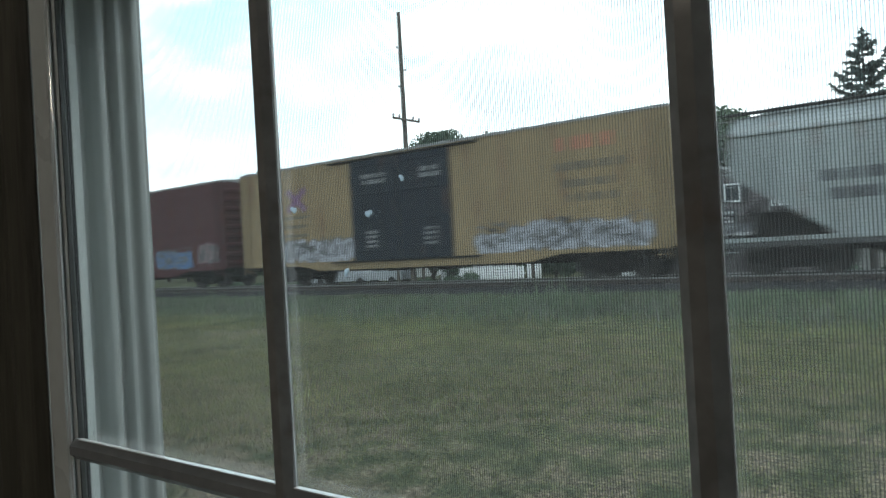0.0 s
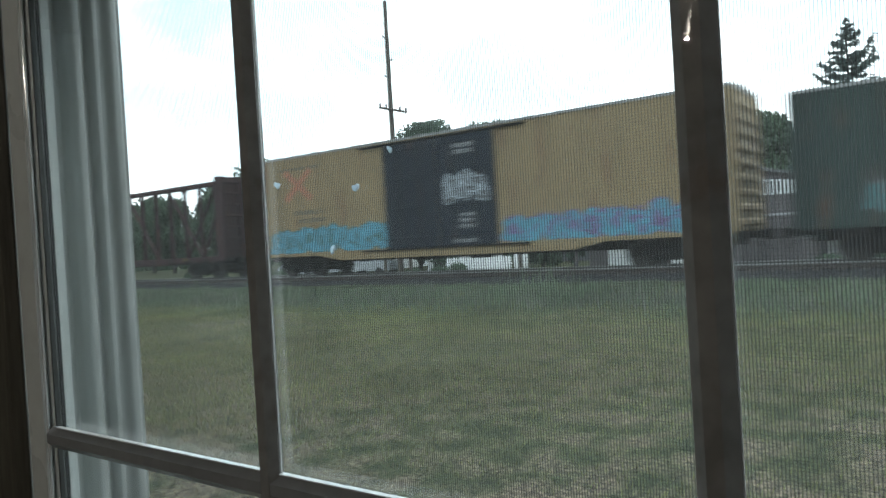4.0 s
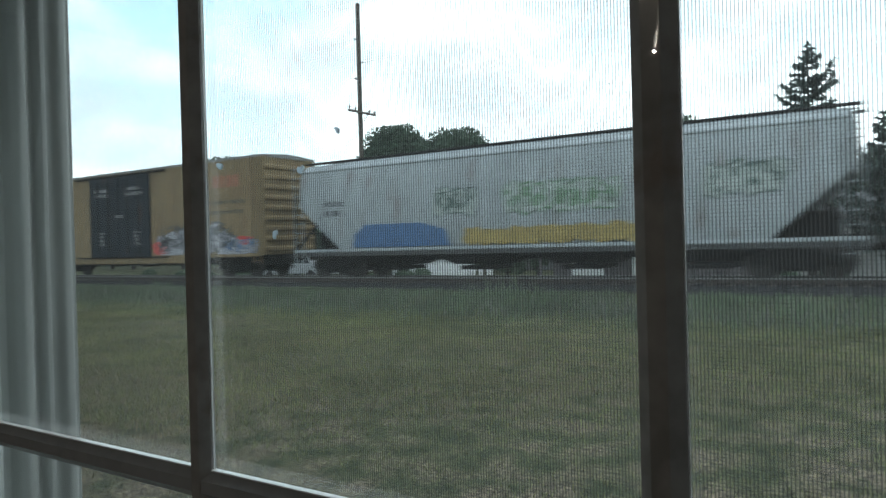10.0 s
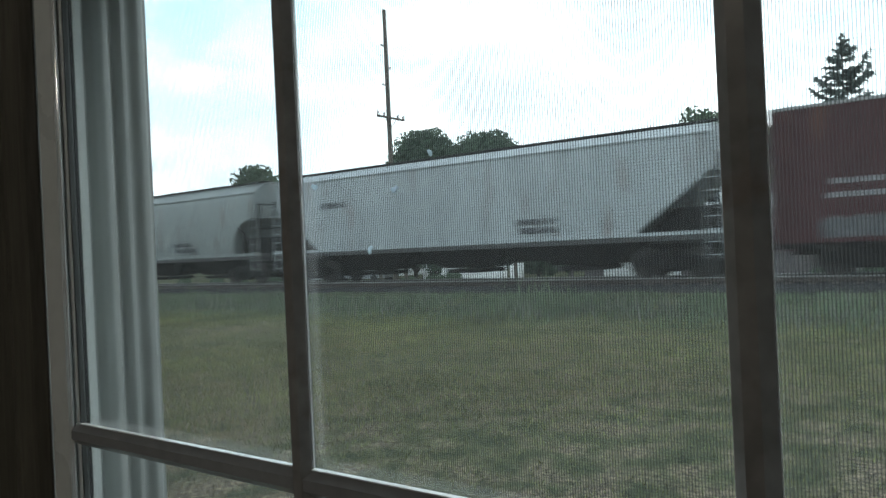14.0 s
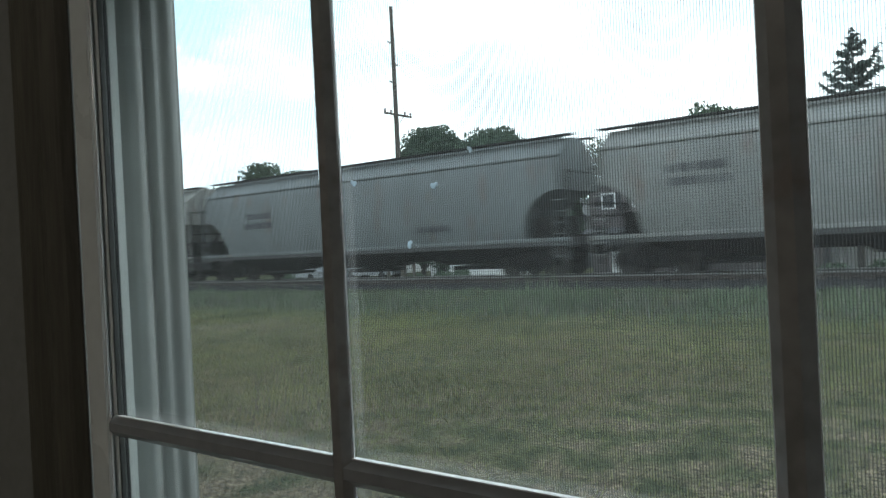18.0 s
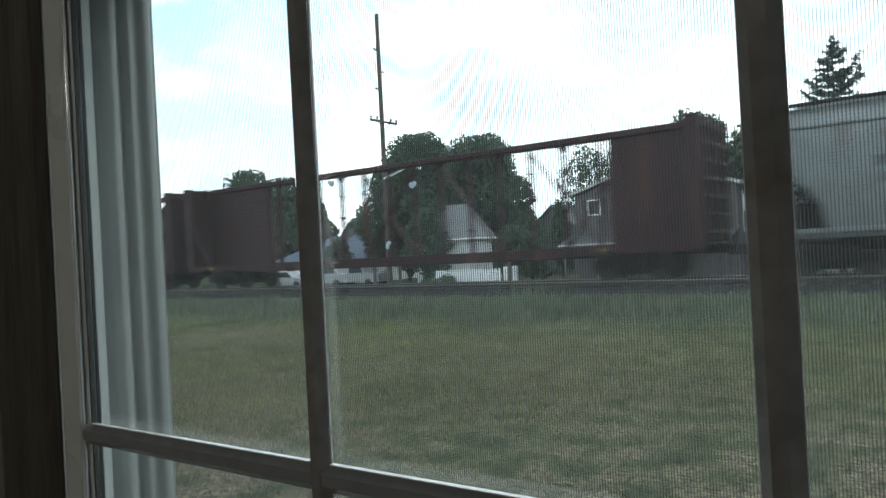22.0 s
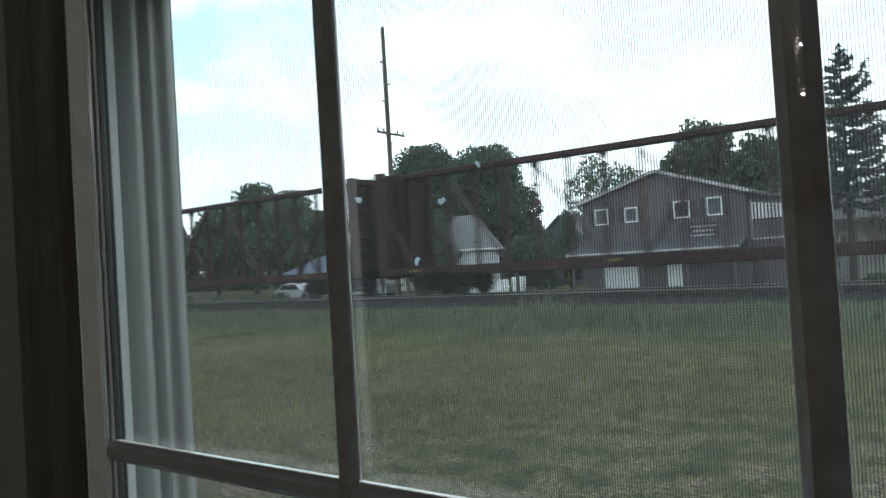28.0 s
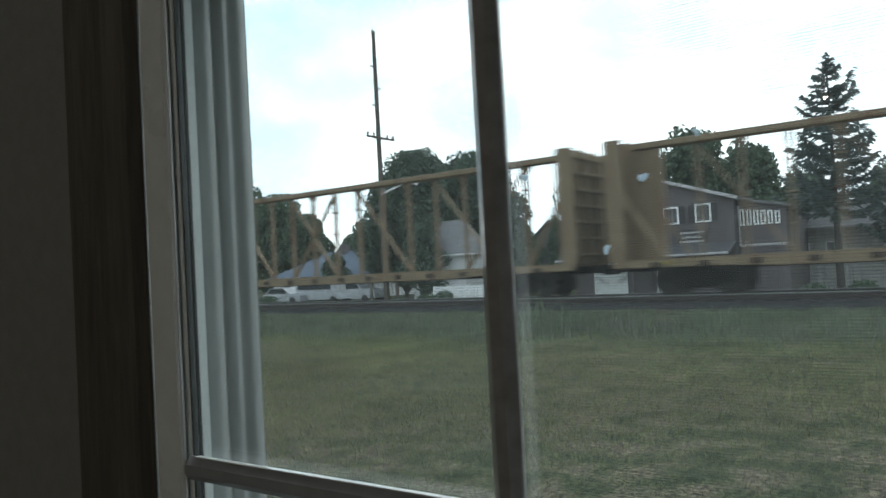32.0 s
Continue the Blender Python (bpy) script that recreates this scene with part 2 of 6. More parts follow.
def lawn_material():
    """Patchy turf: dark and fresh green, olive and dry brown at three scales."""
    m = bpy.data.materials.new("mown_grass_ground")
    m.use_nodes = True
    n, l = m.node_tree.nodes, m.node_tree.links
    b = n["Principled BSDF"]
    b.inputs["Roughness"].default_value = 0.95
    b.inputs["Specular IOR Level"].default_value = 0.15
    co, sep = n.new("ShaderNodeTexCoord"), n.new("ShaderNodeSeparateXYZ")
    l.new(co.outputs["Object"], sep.inputs[0])
    tex = []
    for s, d in ((0.30, 4), (2.4, 6), (26.0, 6), (5.5, 3)):
        q = n.new("ShaderNodeTexNoise")
        q.inputs["Scale"].default_value, q.inputs["Detail"].default_value = s, d
        l.new(co.outputs["Object"], q.inputs["Vector"])
        tex.append(q)

    def ramp(src, *stops):
        r = n.new("ShaderNodeValToRGB")
        e = r.color_ramp.elements
        while len(e) < len(stops):
            e.new(0.5)
        for k, (p, c) in enumerate(stops):
            e[k].position, e[k].color = p, (*c, 1)
        l.new(src, r.inputs["Fac"])
        return r.outputs["Color"]

    def mix(f, a, c, kind="MIX"):
        x = n.new("ShaderNodeMix")
        x.data_type, x.blend_type = "RGBA", kind
        if isinstance(f, float):
            x.inputs["Factor"].default_value = f
        else:
            l.new(f, x.inputs["Factor"])
        l.new(a, x.inputs["A"])
        l.new(c, x.inputs["B"])
        return x.outputs["Result"]
    green = ramp(tex[1].outputs["Fac"], (0.34, (0.027, 0.034, 0.015)), (0.5, (0.045, 0.051, 0.022)), (0.64, (0.084, 0.082, 0.042)))
    dry = ramp(tex[2].outputs["Fac"], (0.35, (0.058, 0.046, 0.032)), (0.65, (0.132, 0.104, 0.074)))
    # dry patches, more of them towards the house
    near = n.new("ShaderNodeMapRange")
    near.inputs["From Min"].default_value, near.inputs["From Max"].default_value = 4.0, 19.0
    near.inputs["To Min"].default_value, near.inputs["To Max"].default_value = 0.065, -0.05
    l.new(sep.outputs["Y"], near.inputs["Value"])
    add, add2 = n.new("ShaderNodeMath"), n.new("ShaderNodeMath")
    add.operation = "MULTIPLY_ADD"
    add.inputs[1].default_value = 0.45
    l.new(tex[0].outputs["Fac"], add.inputs[0])
    l.new(near.outputs["Result"], add.inputs[2])
    add2.operation = "MULTIPLY_ADD"
    add2.inputs[1].default_value = 0.55
    l.new(tex[1].outputs["Fac"], add2.inputs[0])
    l.new(add.outputs[0], add2.inputs[2])
    patch = ramp(add2.outputs[0], (0.49, (0, 0, 0)), (0.62, (0.85, 0.85, 0.85)))
    fine = ramp(tex[2].outputs["Fac"], (0.36, (0.42, 0.42, 0.42)), (0.64, (1.5, 1.5, 1.5)))
    tuft = ramp(tex[3].outputs["Fac"], (0.60, (1, 1, 1)), (0.70, (0.45, 0.55, 0.42)))
    l.new(mix(1.0, mix(1.0, mix(patch, green, dry), tuft, "MULTIPLY"), fine, "MULTIPLY"), b.inputs["Base Color"])
    bp = n.new("ShaderNodeBump")
    bp.inputs["Strength"].default_value, bp.inputs["Distance"].default_value = 0.6, 0.03
    l.new(tex[2].outputs["Fac"], bp.inputs["Height"])
    l.new(bp.outputs["Normal"], b.inputs["Normal"])
    return m


M_LAWN = lawn_material()
M_BLADE = mat("grass_blades", (0.142, 0.150, 0.062), 0.85, 0, 0.75, 0.6, 14, 0, (0.17, 0.15, 0.07), 0.3)
M_DRY = mat("dry_lawn_blades", (0.182, 0.152, 0.096), 0.9, 0, 0.6, 0.7, 9, 0, (0.07, 0.085, 0.035), 0.35)
M_WEED = mat("tall_weed_grass", (0.100, 0.128, 0.076), 0.85, 0, 0.7, 0.6, 5, 0, (0.13, 0.13, 0.10), 0.4)
M_SEED = mat("dry_seed_heads", (0.13, 0.13, 0.105), 0.9, 0, 0.5, 0.8, 9, 0, (0.12, 0.13, 0.085), 0.3)
M_BALLAST = mat("track_ballast", (0.037, 0.036, 0.036), 0.95, 0, 0.6, 6, 30, 0.6, spec=0.03)
M_RAIL = mat("rail_steel", (0.05, 0.04, 0.036), 0.45, 0.6, 0.3, 2, 20, 0.1)
M_POLISH = mat("polished_rail_head", (0.22, 0.215, 0.21), 0.5, 0.4, 0.15, 2, 20, 0.02)
M_TIE = mat("creosoted_tie_wood", (0.07, 0.055, 0.045), 0.9, 0, 0.3, 5, 30, 0.3)
M_ROAD = mat("worn_asphalt", (0.075, 0.075, 0.075), 0.9, 0, 0.2, 0.8, 30, 0.3)
M_POLE = mat("grey_pole_wood", (0.085, 0.072, 0.06), 0.9, 0, 0.25, 2, 30, 0.3, stretch=(6, 6, 0.3))
M_INSUL = mat("grey_porcelain", (0.2, 0.2, 0.21), 0.3)
M_WIRE = mat("aluminium_wire", (0.2, 0.2, 0.2), 0.5, 0.7)
M_LAMPARM = mat("bright_aluminium_arm", (0.8, 0.8, 0.8), 0.35, 0.2)
M_LEAF = leafy(mat("maple_leaves", (0.075, 0.110, 0.076), 0.7, 0, 0.45, 0.9, 6, 0))
M_LEAF2 = leafy(mat("ash_leaves", (0.077, 0.112, 0.071), 0.7, 0, 0.45, 0.9, 6, 0))
M_NEEDLE = leafy(mat("spruce_needles", (0.105, 0.138, 0.128), 0.75, 0, 0.4, 1.2, 8, 0), 0.5)
M_BARK = mat("tree_bark", (0.05, 0.044, 0.039), 0.95, 0, 0.3, 3, 20, 0.4)
M_SIDING = mat("weathered_brown_siding", (0.098, 0.085, 0.086), 0.85, 0, 0.3, 1.0, 14, 0.2, stretch=(1, 1, 0.25))
M_SHINGLE = mat("grey_shingles", (0.13, 0.13, 0.13), 0.9, 0, 0.25, 2, 20, 0.3)
M_BLUEROOF = mat("slate_blue_shingles", (0.068, 0.088, 0.12), 0.85, 0, 0.2, 2, 20, 0.3)
M_WHITE = mat("white_house_paint", (0.56, 0.56, 0.555), 0.6, 0, 0.08, 1.5, 20, 0.1)
M_TRIMW = mat("white_trim_paint", (0.68, 0.68, 0.67), 0.55, 0, 0.08, 3, 20, 0.1)
M_TRIMG = mat("weathered_grey_trim_paint", (0.36, 0.35, 0.35), 0.65, 0, 0.2, 2, 20, 0.1)
M_DARKGLASS = mat("dark_window_glass", (0.03, 0.035, 0.04), 0.08, 0, 0.2, 1, 3, 0, spec=0.6)
M_CARWHITE = mat("white_car_enamel", (0.30, 0.31, 0.32), 0.25, 0, 0.05, 2, 20, 0)
M_RUBBER = mat("tyre_rubber", (0.02, 0.02, 0.02), 0.8, 0, 0.2, 8, 40, 0.1)
M_YELLOWPAINT = mat("yellow_kerb_paint", (0.55, 0.45, 0.06), 0.7)
M_REFLECT = mat("dirty_reflective_tape", (0.16, 0.12, 0.03), 0.7, vary=0.4)
M_SHUTTER = mat("dark_shutter_paint", (0.035, 0.033, 0.035), 0.7)
M_SASH = mat("sash_vinyl", (0.72, 0.78, 0.78), 0.28, 0, 0.07, 6, 60, 0.02)
# the level bars' white vinyl, with cool backlit shade put into the colour
M_BAR = mat("shaded_vinyl_bar", (0.29, 0.31, 0.325), 0.13, 0, 0.1, 10, 70, 0.01, spec=0.7)
# white of the stile bead; on the grid bars it paints in highlights
M_EDGE = mat("bead_and_highlight_white", (0.82, 0.84, 0.85), 0.12, 0, 0.04, 8, 60, 0.0, spec=0.8)
# grey of the added strip that stands for half shade on the stile
M_SHADE_GREY = mat("grey_shade_strip", (0.06, 0.064, 0.062), 0.5, 0, 0.15, 20, 90, 0.05)
M_BEAD = mat("pale_vinyl_bead", (0.62, 0.65, 0.635), 0.4, 0, 0.06, 6, 60, 0.03)
M_VINYL = mat("white_vinyl", (0.395, 0.405, 0.39), 0.42, 0, 0.06, 6, 60, 0.03)
# white vinyl of the upright bars, darkened and browned for their backlit shade
M_MUNTIN = mat("shaded_vinyl_muntin", (0.285, 0.29, 0.287), 0.006, 0, 0.2, 14, 90, 0.0, (0.2, 0.16, 0.14), 0.2)


def wire_material(name, clear):
    """Fine grey wire far inside the focus: dark, and partly seen through."""
    m = leafy(mat(name, (0.06, 0.063, 0.064), 0.6, 0, 0.15, 30, 100, 0), 0.6)
    n, l = m.node_tree.nodes, m.node_tree.links
    out = n["Material Output"]
    src = out.inputs["Surface"].links[0].from_socket
    tr, mx = n.new("ShaderNodeBsdfTransparent"), n.new("ShaderNodeMixShader")
    mx.inputs["Fac"].default_value = clear
    l.new(src, mx.inputs[1])
    l.new(tr.outputs[0], mx.inputs[2])
    l.new(mx.outputs[0], out.inputs["Surface"])
    return m


M_WARP, M_WEFT = wire_material("fibreglass_screen_warp", 0.45), wire_material("fibreglass_screen_weft", 0.80)
M_WALL = mat("grey_blue_wall_paint", (0.22, 0.23, 0.22), 0.85, 0, 0.08, 2, 60, 0.1)
M_CASING = mat("dark_stained_wood", (0.10, 0.097, 0.077), 0.5, 0, 0.35, 6, 40, 0.1, stretch=(6, 6, 0.4))
M_FLOOR = mat("brown_carpet", (0.085, 0.08, 0.072), 0.95, 0, 0.2, 5, 80, 0.3)
M_CEIL = mat("ceiling_paint", (0.5, 0.5, 0.48), 0.9, 0, 0.05, 3, 60, 0.1)
M_CLAP = mat("exterior_vinyl_siding", (0.55, 0.54, 0.5), 0.6, 0, 0.08, 2, 30, 0.05)
# near-black of the added strip that stands for deep shade on the stile
M_SHADE_DARK = mat("dark_shade_strip", (0.02, 0.021, 0.022), 0.6, 0, 0.15, 20, 90, 0.05)
M_PORCH = mat("dark_porch_shingles", (0.055, 0.055, 0.058), 0.9, 0, 0.25, 2, 20, 0.3)
M_BOARD = mat("pale_weathered_boards", (0.40, 0.385, 0.365), 0.85, 0, 0.3, 1.2, 14, 0.2, stretch=(4, 4, 0.3))
M_SPECK = bpy.data.materials.new("dried_splash")
M_SPECK.use_nodes = True
M_SPECK.node_tree.nodes.clear()
sp_t, sp_o = M_SPECK.node_tree.nodes.new("ShaderNodeBsdfTranslucent"), M_SPECK.node_tree.nodes.new("ShaderNodeOutputMaterial")
sp_t.inputs["Color"].default_value = (0.72, 0.8, 0.86, 1)
M_SPECK.node_tree.links.new(sp_t.outputs[0], sp_o.inputs["Surface"])

# pale translucent film that imitates the bars' reflection in the pane
M_FILM = bpy.data.materials.new("reflection_film")
M_FILM.use_nodes = True
M_FILM.node_tree.nodes.clear()
fm_n, fm_l = M_FILM.node_tree.nodes, M_FILM.node_tree.links
fm_t, fm_d, fm_m, fm_o = fm_n.new("ShaderNodeBsdfTransparent"), fm_n.new("ShaderNodeBsdfTranslucent"), fm_n.new("ShaderNodeMixShader"), fm_n.new("ShaderNodeOutputMaterial")
fm_d.inputs["Color"].default_value = (0.8, 0.8, 0.78, 1)
fm_m.inputs["Fac"].default_value = 0.035
fm_l.new(fm_t.outputs[0], fm_m.inputs[1])
fm_l.new(fm_d.outputs[0], fm_m.inputs[2])
fm_l.new(fm_m.outputs[0], fm_o.inputs["Surface"])


def glass_material():
    m = bpy.data.materials.new("window_glass")
    m.use_nodes = True
    n, l = m.node_tree.nodes, m.node_tree.links
    n.clear()
    tr, gl, du = n.new("ShaderNodeBsdfTransparent"), n.new("ShaderNodeBsdfGlossy"), n.new("ShaderNodeBsdfTranslucent")
    tr.inputs["Color"].default_value = (0.93, 0.95, 0.94, 1)
    gl.inputs["Roughness"].default_value = 0.01
    du.inputs["Color"].default_value = (0.8, 0.82, 0.82, 1)
    co, no, mr = n.new("ShaderNodeTexCoord"), n.new("ShaderNodeTexNoise"), n.new("ShaderNodeMapRange")
    no.inputs["Scale"].default_value, no.inputs["Detail"].default_value = 9, 6
    mr.inputs["To Min"].default_value, mr.inputs["To Max"].default_value = 0.004, 0.018
    l.new(co.outputs["Object"], no.inputs["Vector"])
    l.new(no.outputs["Fac"], mr.inputs["Value"])
    dust, mix, out = n.new("ShaderNodeMixShader"), n.new("ShaderNodeMixShader"), n.new("ShaderNodeOutputMaterial")
    lw, pw, fr = n.new("ShaderNodeLayerWeight"), n.new("ShaderNodeMath"), n.new("ShaderNodeMapRange")
    pw.operation = "POWER"
    pw.inputs[1].default_value = 5.0
    fr.inputs["To Min"].default_value, fr.inputs["To Max"].default_value = 0.035, 1.0
    l.new(lw.outputs["Facing"], pw.inputs[0])
    l.new(pw.outputs[0], fr.inputs["Value"])
    l.new(mr.outputs["Result"], dust.inputs["Fac"])
    l.new(tr.outputs[0], dust.inputs[1])
    l.new(du.outputs[0], dust.inputs[2])
    l.new(fr.outputs["Result"], mix.inputs["Fac"])
    l.new(dust.outputs[0], mix.inputs[1])
    l.new(gl.outputs[0], mix.inputs[2])
    l.new(mix.outputs[0], out.inputs["Surface"])
    return m


M_GLASS = glass_material()

# ---- mesh helpers: a shape is a pair of lists, vertices and faces ----


def shape():
    return ([], [])


def put(s, vs, fs):
    k = len(s[0])
    s[0].extend(vs)
    s[1].extend(tuple(k + i for i in f) for f in fs)
    return s


def box(s, x0, x1, y0, y1, z0, z1, b=0.0):
    """A box; b chamfers all its edges."""
    if b <= 0:
        v = [(x, y, z) for x in (x0, x1) for y in (y0, y1) for z in (z0, z1)]
        return put(s, v, [(0, 1, 3, 2), (4, 6, 7, 5), (0, 4, 5, 1), (2, 3, 7, 6), (0, 2, 6, 4), (1, 5, 7, 3)])
    lo, hi = (x0, y0, z0), (x1, y1, z1)
    ids, v = {}, []
    for sx in (0, 1):
        for sy in (0, 1):
            for sz in (0, 1):
                g = (sx, sy, sz)
                for a in range(3):
                    p = [(hi[k] - (0 if k == a else b)) if g[k] else (lo[k] + (0 if k == a else b)) for k in range(3)]
                    ids[g, a] = len(v)
                    v.append(tuple(p))
    f = []
    for a in range(3):
        o, q = [k for k in range(3) if k != a]
        for sg in (0, 1):
            ring = []
            for u, w in ((0, 0), (1, 0), (1, 1), (0, 1)):
                g = [0, 0, 0]
                g[a], g[o], g[q] = sg, u, w
                ring.append(ids[tuple(g), a])
            f.append(tuple(ring))
    for a, q, c in ((0, 1, 2), (0, 2, 1), (1, 2, 0)):
        for sa in (0, 1):
            for sb in (0, 1):
                g0, g1 = [0, 0, 0], [0, 0, 0]
                g0[a], g0[q], g0[c] = sa, sb, 0
                g1[a], g1[q], g1[c] = sa, sb, 1
                g0, g1 = tuple(g0), tuple(g1)
                f.append((ids[g0, a], ids[g1, a], ids[g1, q], ids[g0, q]))
    for sx in (0, 1):
        for sy in (0, 1):
            for sz in (0, 1):
                f.append(tuple(ids[(sx, sy, sz), a] for a in range(3)))
    return put(s, v, f)


def beam(s, p, q, w, h, up=(0, 0, 1)):
    """A bar of section w x h from p to q."""
    p, q = Vector(p), Vector(q)
    d = (q - p).normalized()
    side = d.cross(Vector(up))
    if side.length < 1e-4:
        side = d.cross(Vector((1, 0, 0)))
    side.normalize()
    top = side.cross(d)
    v = [tuple(e + side * (i * w / 2) + top * (j * h / 2)) for e in (p, q) for i, j in ((-1, -1), (1, -1), (1, 1), (-1, 1))]
    return put(s, v, [(0, 1, 2, 3), (7, 6, 5, 4), (0, 4, 5, 1), (1, 5, 6, 2), (2, 6, 7, 3), (3, 7, 4, 0)])


def rod(s, p, q, r0, r1=None, n=8):
    """A round, tapered bar from p to q."""
    r1 = r0 if r1 is None else r1
    p, q = Vector(p), Vector(q)
    d = (q - p).normalized()
    a = d.orthogonal().normalized()
    b = d.cross(a)
    v = []
    for e, r in ((p, r0), (q, r1)):
        v += [tuple(e + (a * math.cos(2 * math.pi * k / n) + b * math.sin(2 * math.pi * k / n)) * r) for k in range(n)]
    f = [(k, (k + 1) % n, n + (k + 1) % n, n + k) for k in range(n)] + [tuple(range(n - 1, -1, -1)), tuple(range(n, 2 * n))]
    return put(s, v, f)


def extrude(s, outline, axis, a, b):
    """A closed outline (2D), extruded along axis 'x', 'y' or 'z' from a to b."""
    n = len(outline)

    def at(p, t):
        return {"x": (t, p[0], p[1]), "y": (p[0], t, p[1]), "z": (p[0], p[1], t)}[axis]
    v = [at(p, a) for p in outline] + [at(p, b) for p in outline]
    f = [(k, (k + 1) % n, n + (k + 1) % n, n + k) for k in range(n)] + [tuple(range(n - 1, -1, -1)), tuple(range(n, 2 * n))]
    return put(s, v, f)


def mesh_of(name, s, material, smooth=False):
    me = bpy.data.meshes.new(name)
    me.from_pydata(s[0], [], s[1])
    bm = bmesh.new()
    bm.from_mesh(me)
    bmesh.ops.recalc_face_normals(bm, faces=bm.faces)
    bm.to_mesh(me)
    bm.free()
    me.materials.append(material)
    if smooth:
        me.polygons.foreach_set("use_smooth", [True] * len(me.polygons))
        me.set_sharp_from_angle(angle=radians(26))
    return me


def part(name, s, material, parent, label="", smooth=False, place=None):
    """One mesh object under a thing or a part; s is a shape or a ready mesh."""
    me = s if isinstance(s, bpy.types.Mesh) else mesh_of(name, s, material, smooth)
    ob = new(name, me)
    ob.parent = parent
    if place is not None:
        ob.matrix_basis = place
    return tagged(ob, label)


def thing(name, label, category, group="", place=None):
    ob = new(name)
    ob.empty_display_size = 0.2
    if place is not None:
        ob.matrix_basis = place
    return tagged(ob, label, category, group)


def setting(name, s, material, label="", category="", smooth=False):
    me = s if isinstance(s, bpy.types.Mesh) else mesh_of(name, s, material, smooth)
    return tagged(new(name, me), label, category, kind="structure")

# ---- ground, track, road ----
RAIL_Z, TRACK_Y = 0.57, 22.08


def ground_height(y):
    """Lawn, the low railway bank, and the lower street behind it."""
    knots = ((-4000, 0.0), (15.5, 0.0), (19.4, 0.22), (24.8, 0.22), (29.5, -0.5), (34, -0.68), (4000, -0.68))
    for (a, ha), (b, hb) in zip(knots, knots[1:]):
        if y <= b:
            t = (y - a) / (b - a)
            return ha + (hb - ha) * (t * t * (3 - 2 * t))
    return knots[-1][1]


def build_ground():
    xs = [-4000, -1500, -700, -300, -150] + [-100 + 2.5 * k for k in range(57)] + [60, 100, 200, 400, 900, 2000, 4000]
    ys = [-4000, -1000, -200, -50, -10, 0.2] + [1.0 + 1.0 * k for k in range(36)] + [38, 42, 48, 56, 70, 90, 130, 200, 400, 900, 2000, 4000]
    v = []
    for y in ys:
        for x in xs:
            h = ground_height(y)
            if -100 <= x <= 45 and 1 < y < 60:
                h += 0.05 * noise.noise((x * 0.23, y * 0.23, 0.3)) + 0.02 * noise.noise((x * 0.9, y * 0.9, 2.0))
            v.append((x, y, h))
    n = len(xs)
    f = [(j * n + i, j * n + i + 1, (j + 1) * n + i + 1, (j + 1) * n + i) for j in range(len(ys) - 1) for i in range(n - 1)]
    return setting("ground", (v, f), M_LAWN, "patchy mown lawn with dry brown spots", "lawn", smooth=True)


build_ground()


def scatter_blades(name, count, x0, x1, y0, y1, height, width, material, seed, clump=0.0, bias=1.0, grow=None, tall=0.0):
    """Single-triangle blades of grass on the ground, one object."""
    rng = np.random.default_rng(seed)
    x = rng.uniform(x0, x1, count)
    y = y0 + (y1 - y0) * rng.uniform(0, 1, count) ** bias
    if clump:
        n = max(10, count // 45)
        pick = rng.integers(0, n, count)
        cx, cy = rng.uniform(x0, x1, n)[pick], (y0 + (y1 - y0) * rng.uniform(0, 1, n) ** bias)[pick]
        loose = rng.uniform(0, 1, count) < 0.72
        x = np.where(loose, x, cx + rng.normal(0, clump * 0.4, count))
        y = np.where(loose, y, np.clip(cy + rng.normal(0, clump * 0.4, count), y0, y1))
    g = np.array([ground_height(a) for a in np.linspace(y0 - 1, y1 + 1, 200)])
    z = np.interp(y, np.linspace(y0 - 1, y1 + 1, 200), g) - 0.02
    h = height * rng.uniform(0.45, 1.25, count) * np.where(rng.uniform(0, 1, count) < tall, 1.75, 1.0)
    if grow is not None:
        h = h * grow(x, y)
    ang = rng.uniform(0, 2 * np.pi, count)
    lean = h * rng.uniform(0.1, 0.7, count)
    la = rng.uniform(0, 2 * np.pi, count)
    dx, dy = np.cos(ang) * width / 2, np.sin(ang) * width / 2
    p = np.empty((count, 3, 3), np.float32)
    p[:, 0] = np.stack([x - dx, y - dy, z], 1)
    p[:, 1] = np.stack([x + dx, y + dy, z], 1)
    p[:, 2] = np.stack([x + np.cos(la) * lean, y + np.sin(la) * lean, z + h], 1)
    me = bpy.data.meshes.new(name)
    me.vertices.add(3 * count)
    me.vertices.foreach_set("co", p.reshape(-1))
    me.loops.add(3 * count)
    me.loops.foreach_set("vertex_index", np.arange(3 * count, dtype=np.int32))
    me.polygons.add(count)
    me.polygons.foreach_set("loop_start", np.arange(0, 3 * count, 3, dtype=np.int32))
    me.update(calc_edges=True)
    me.validate()
    me.materials.append(material)
    return new(name, me)


tagged(scatter_blades("lawn_grass", 330000, -50, 3, 4.0, 18.0, 0.085, 0.016, M_BLADE, 3, 1.1, 0.95),
       "short patchy lawn grass, partly dry", "grass", kind="stuff")
tagged(scatter_blades("dry_grass", 210000, -34, 3, 2.2, 12.0, 0.06, 0.012, M_DRY, 8, 0.9, 1.2),
       "short dry brownish lawn grass near the house", "grass", kind="stuff")
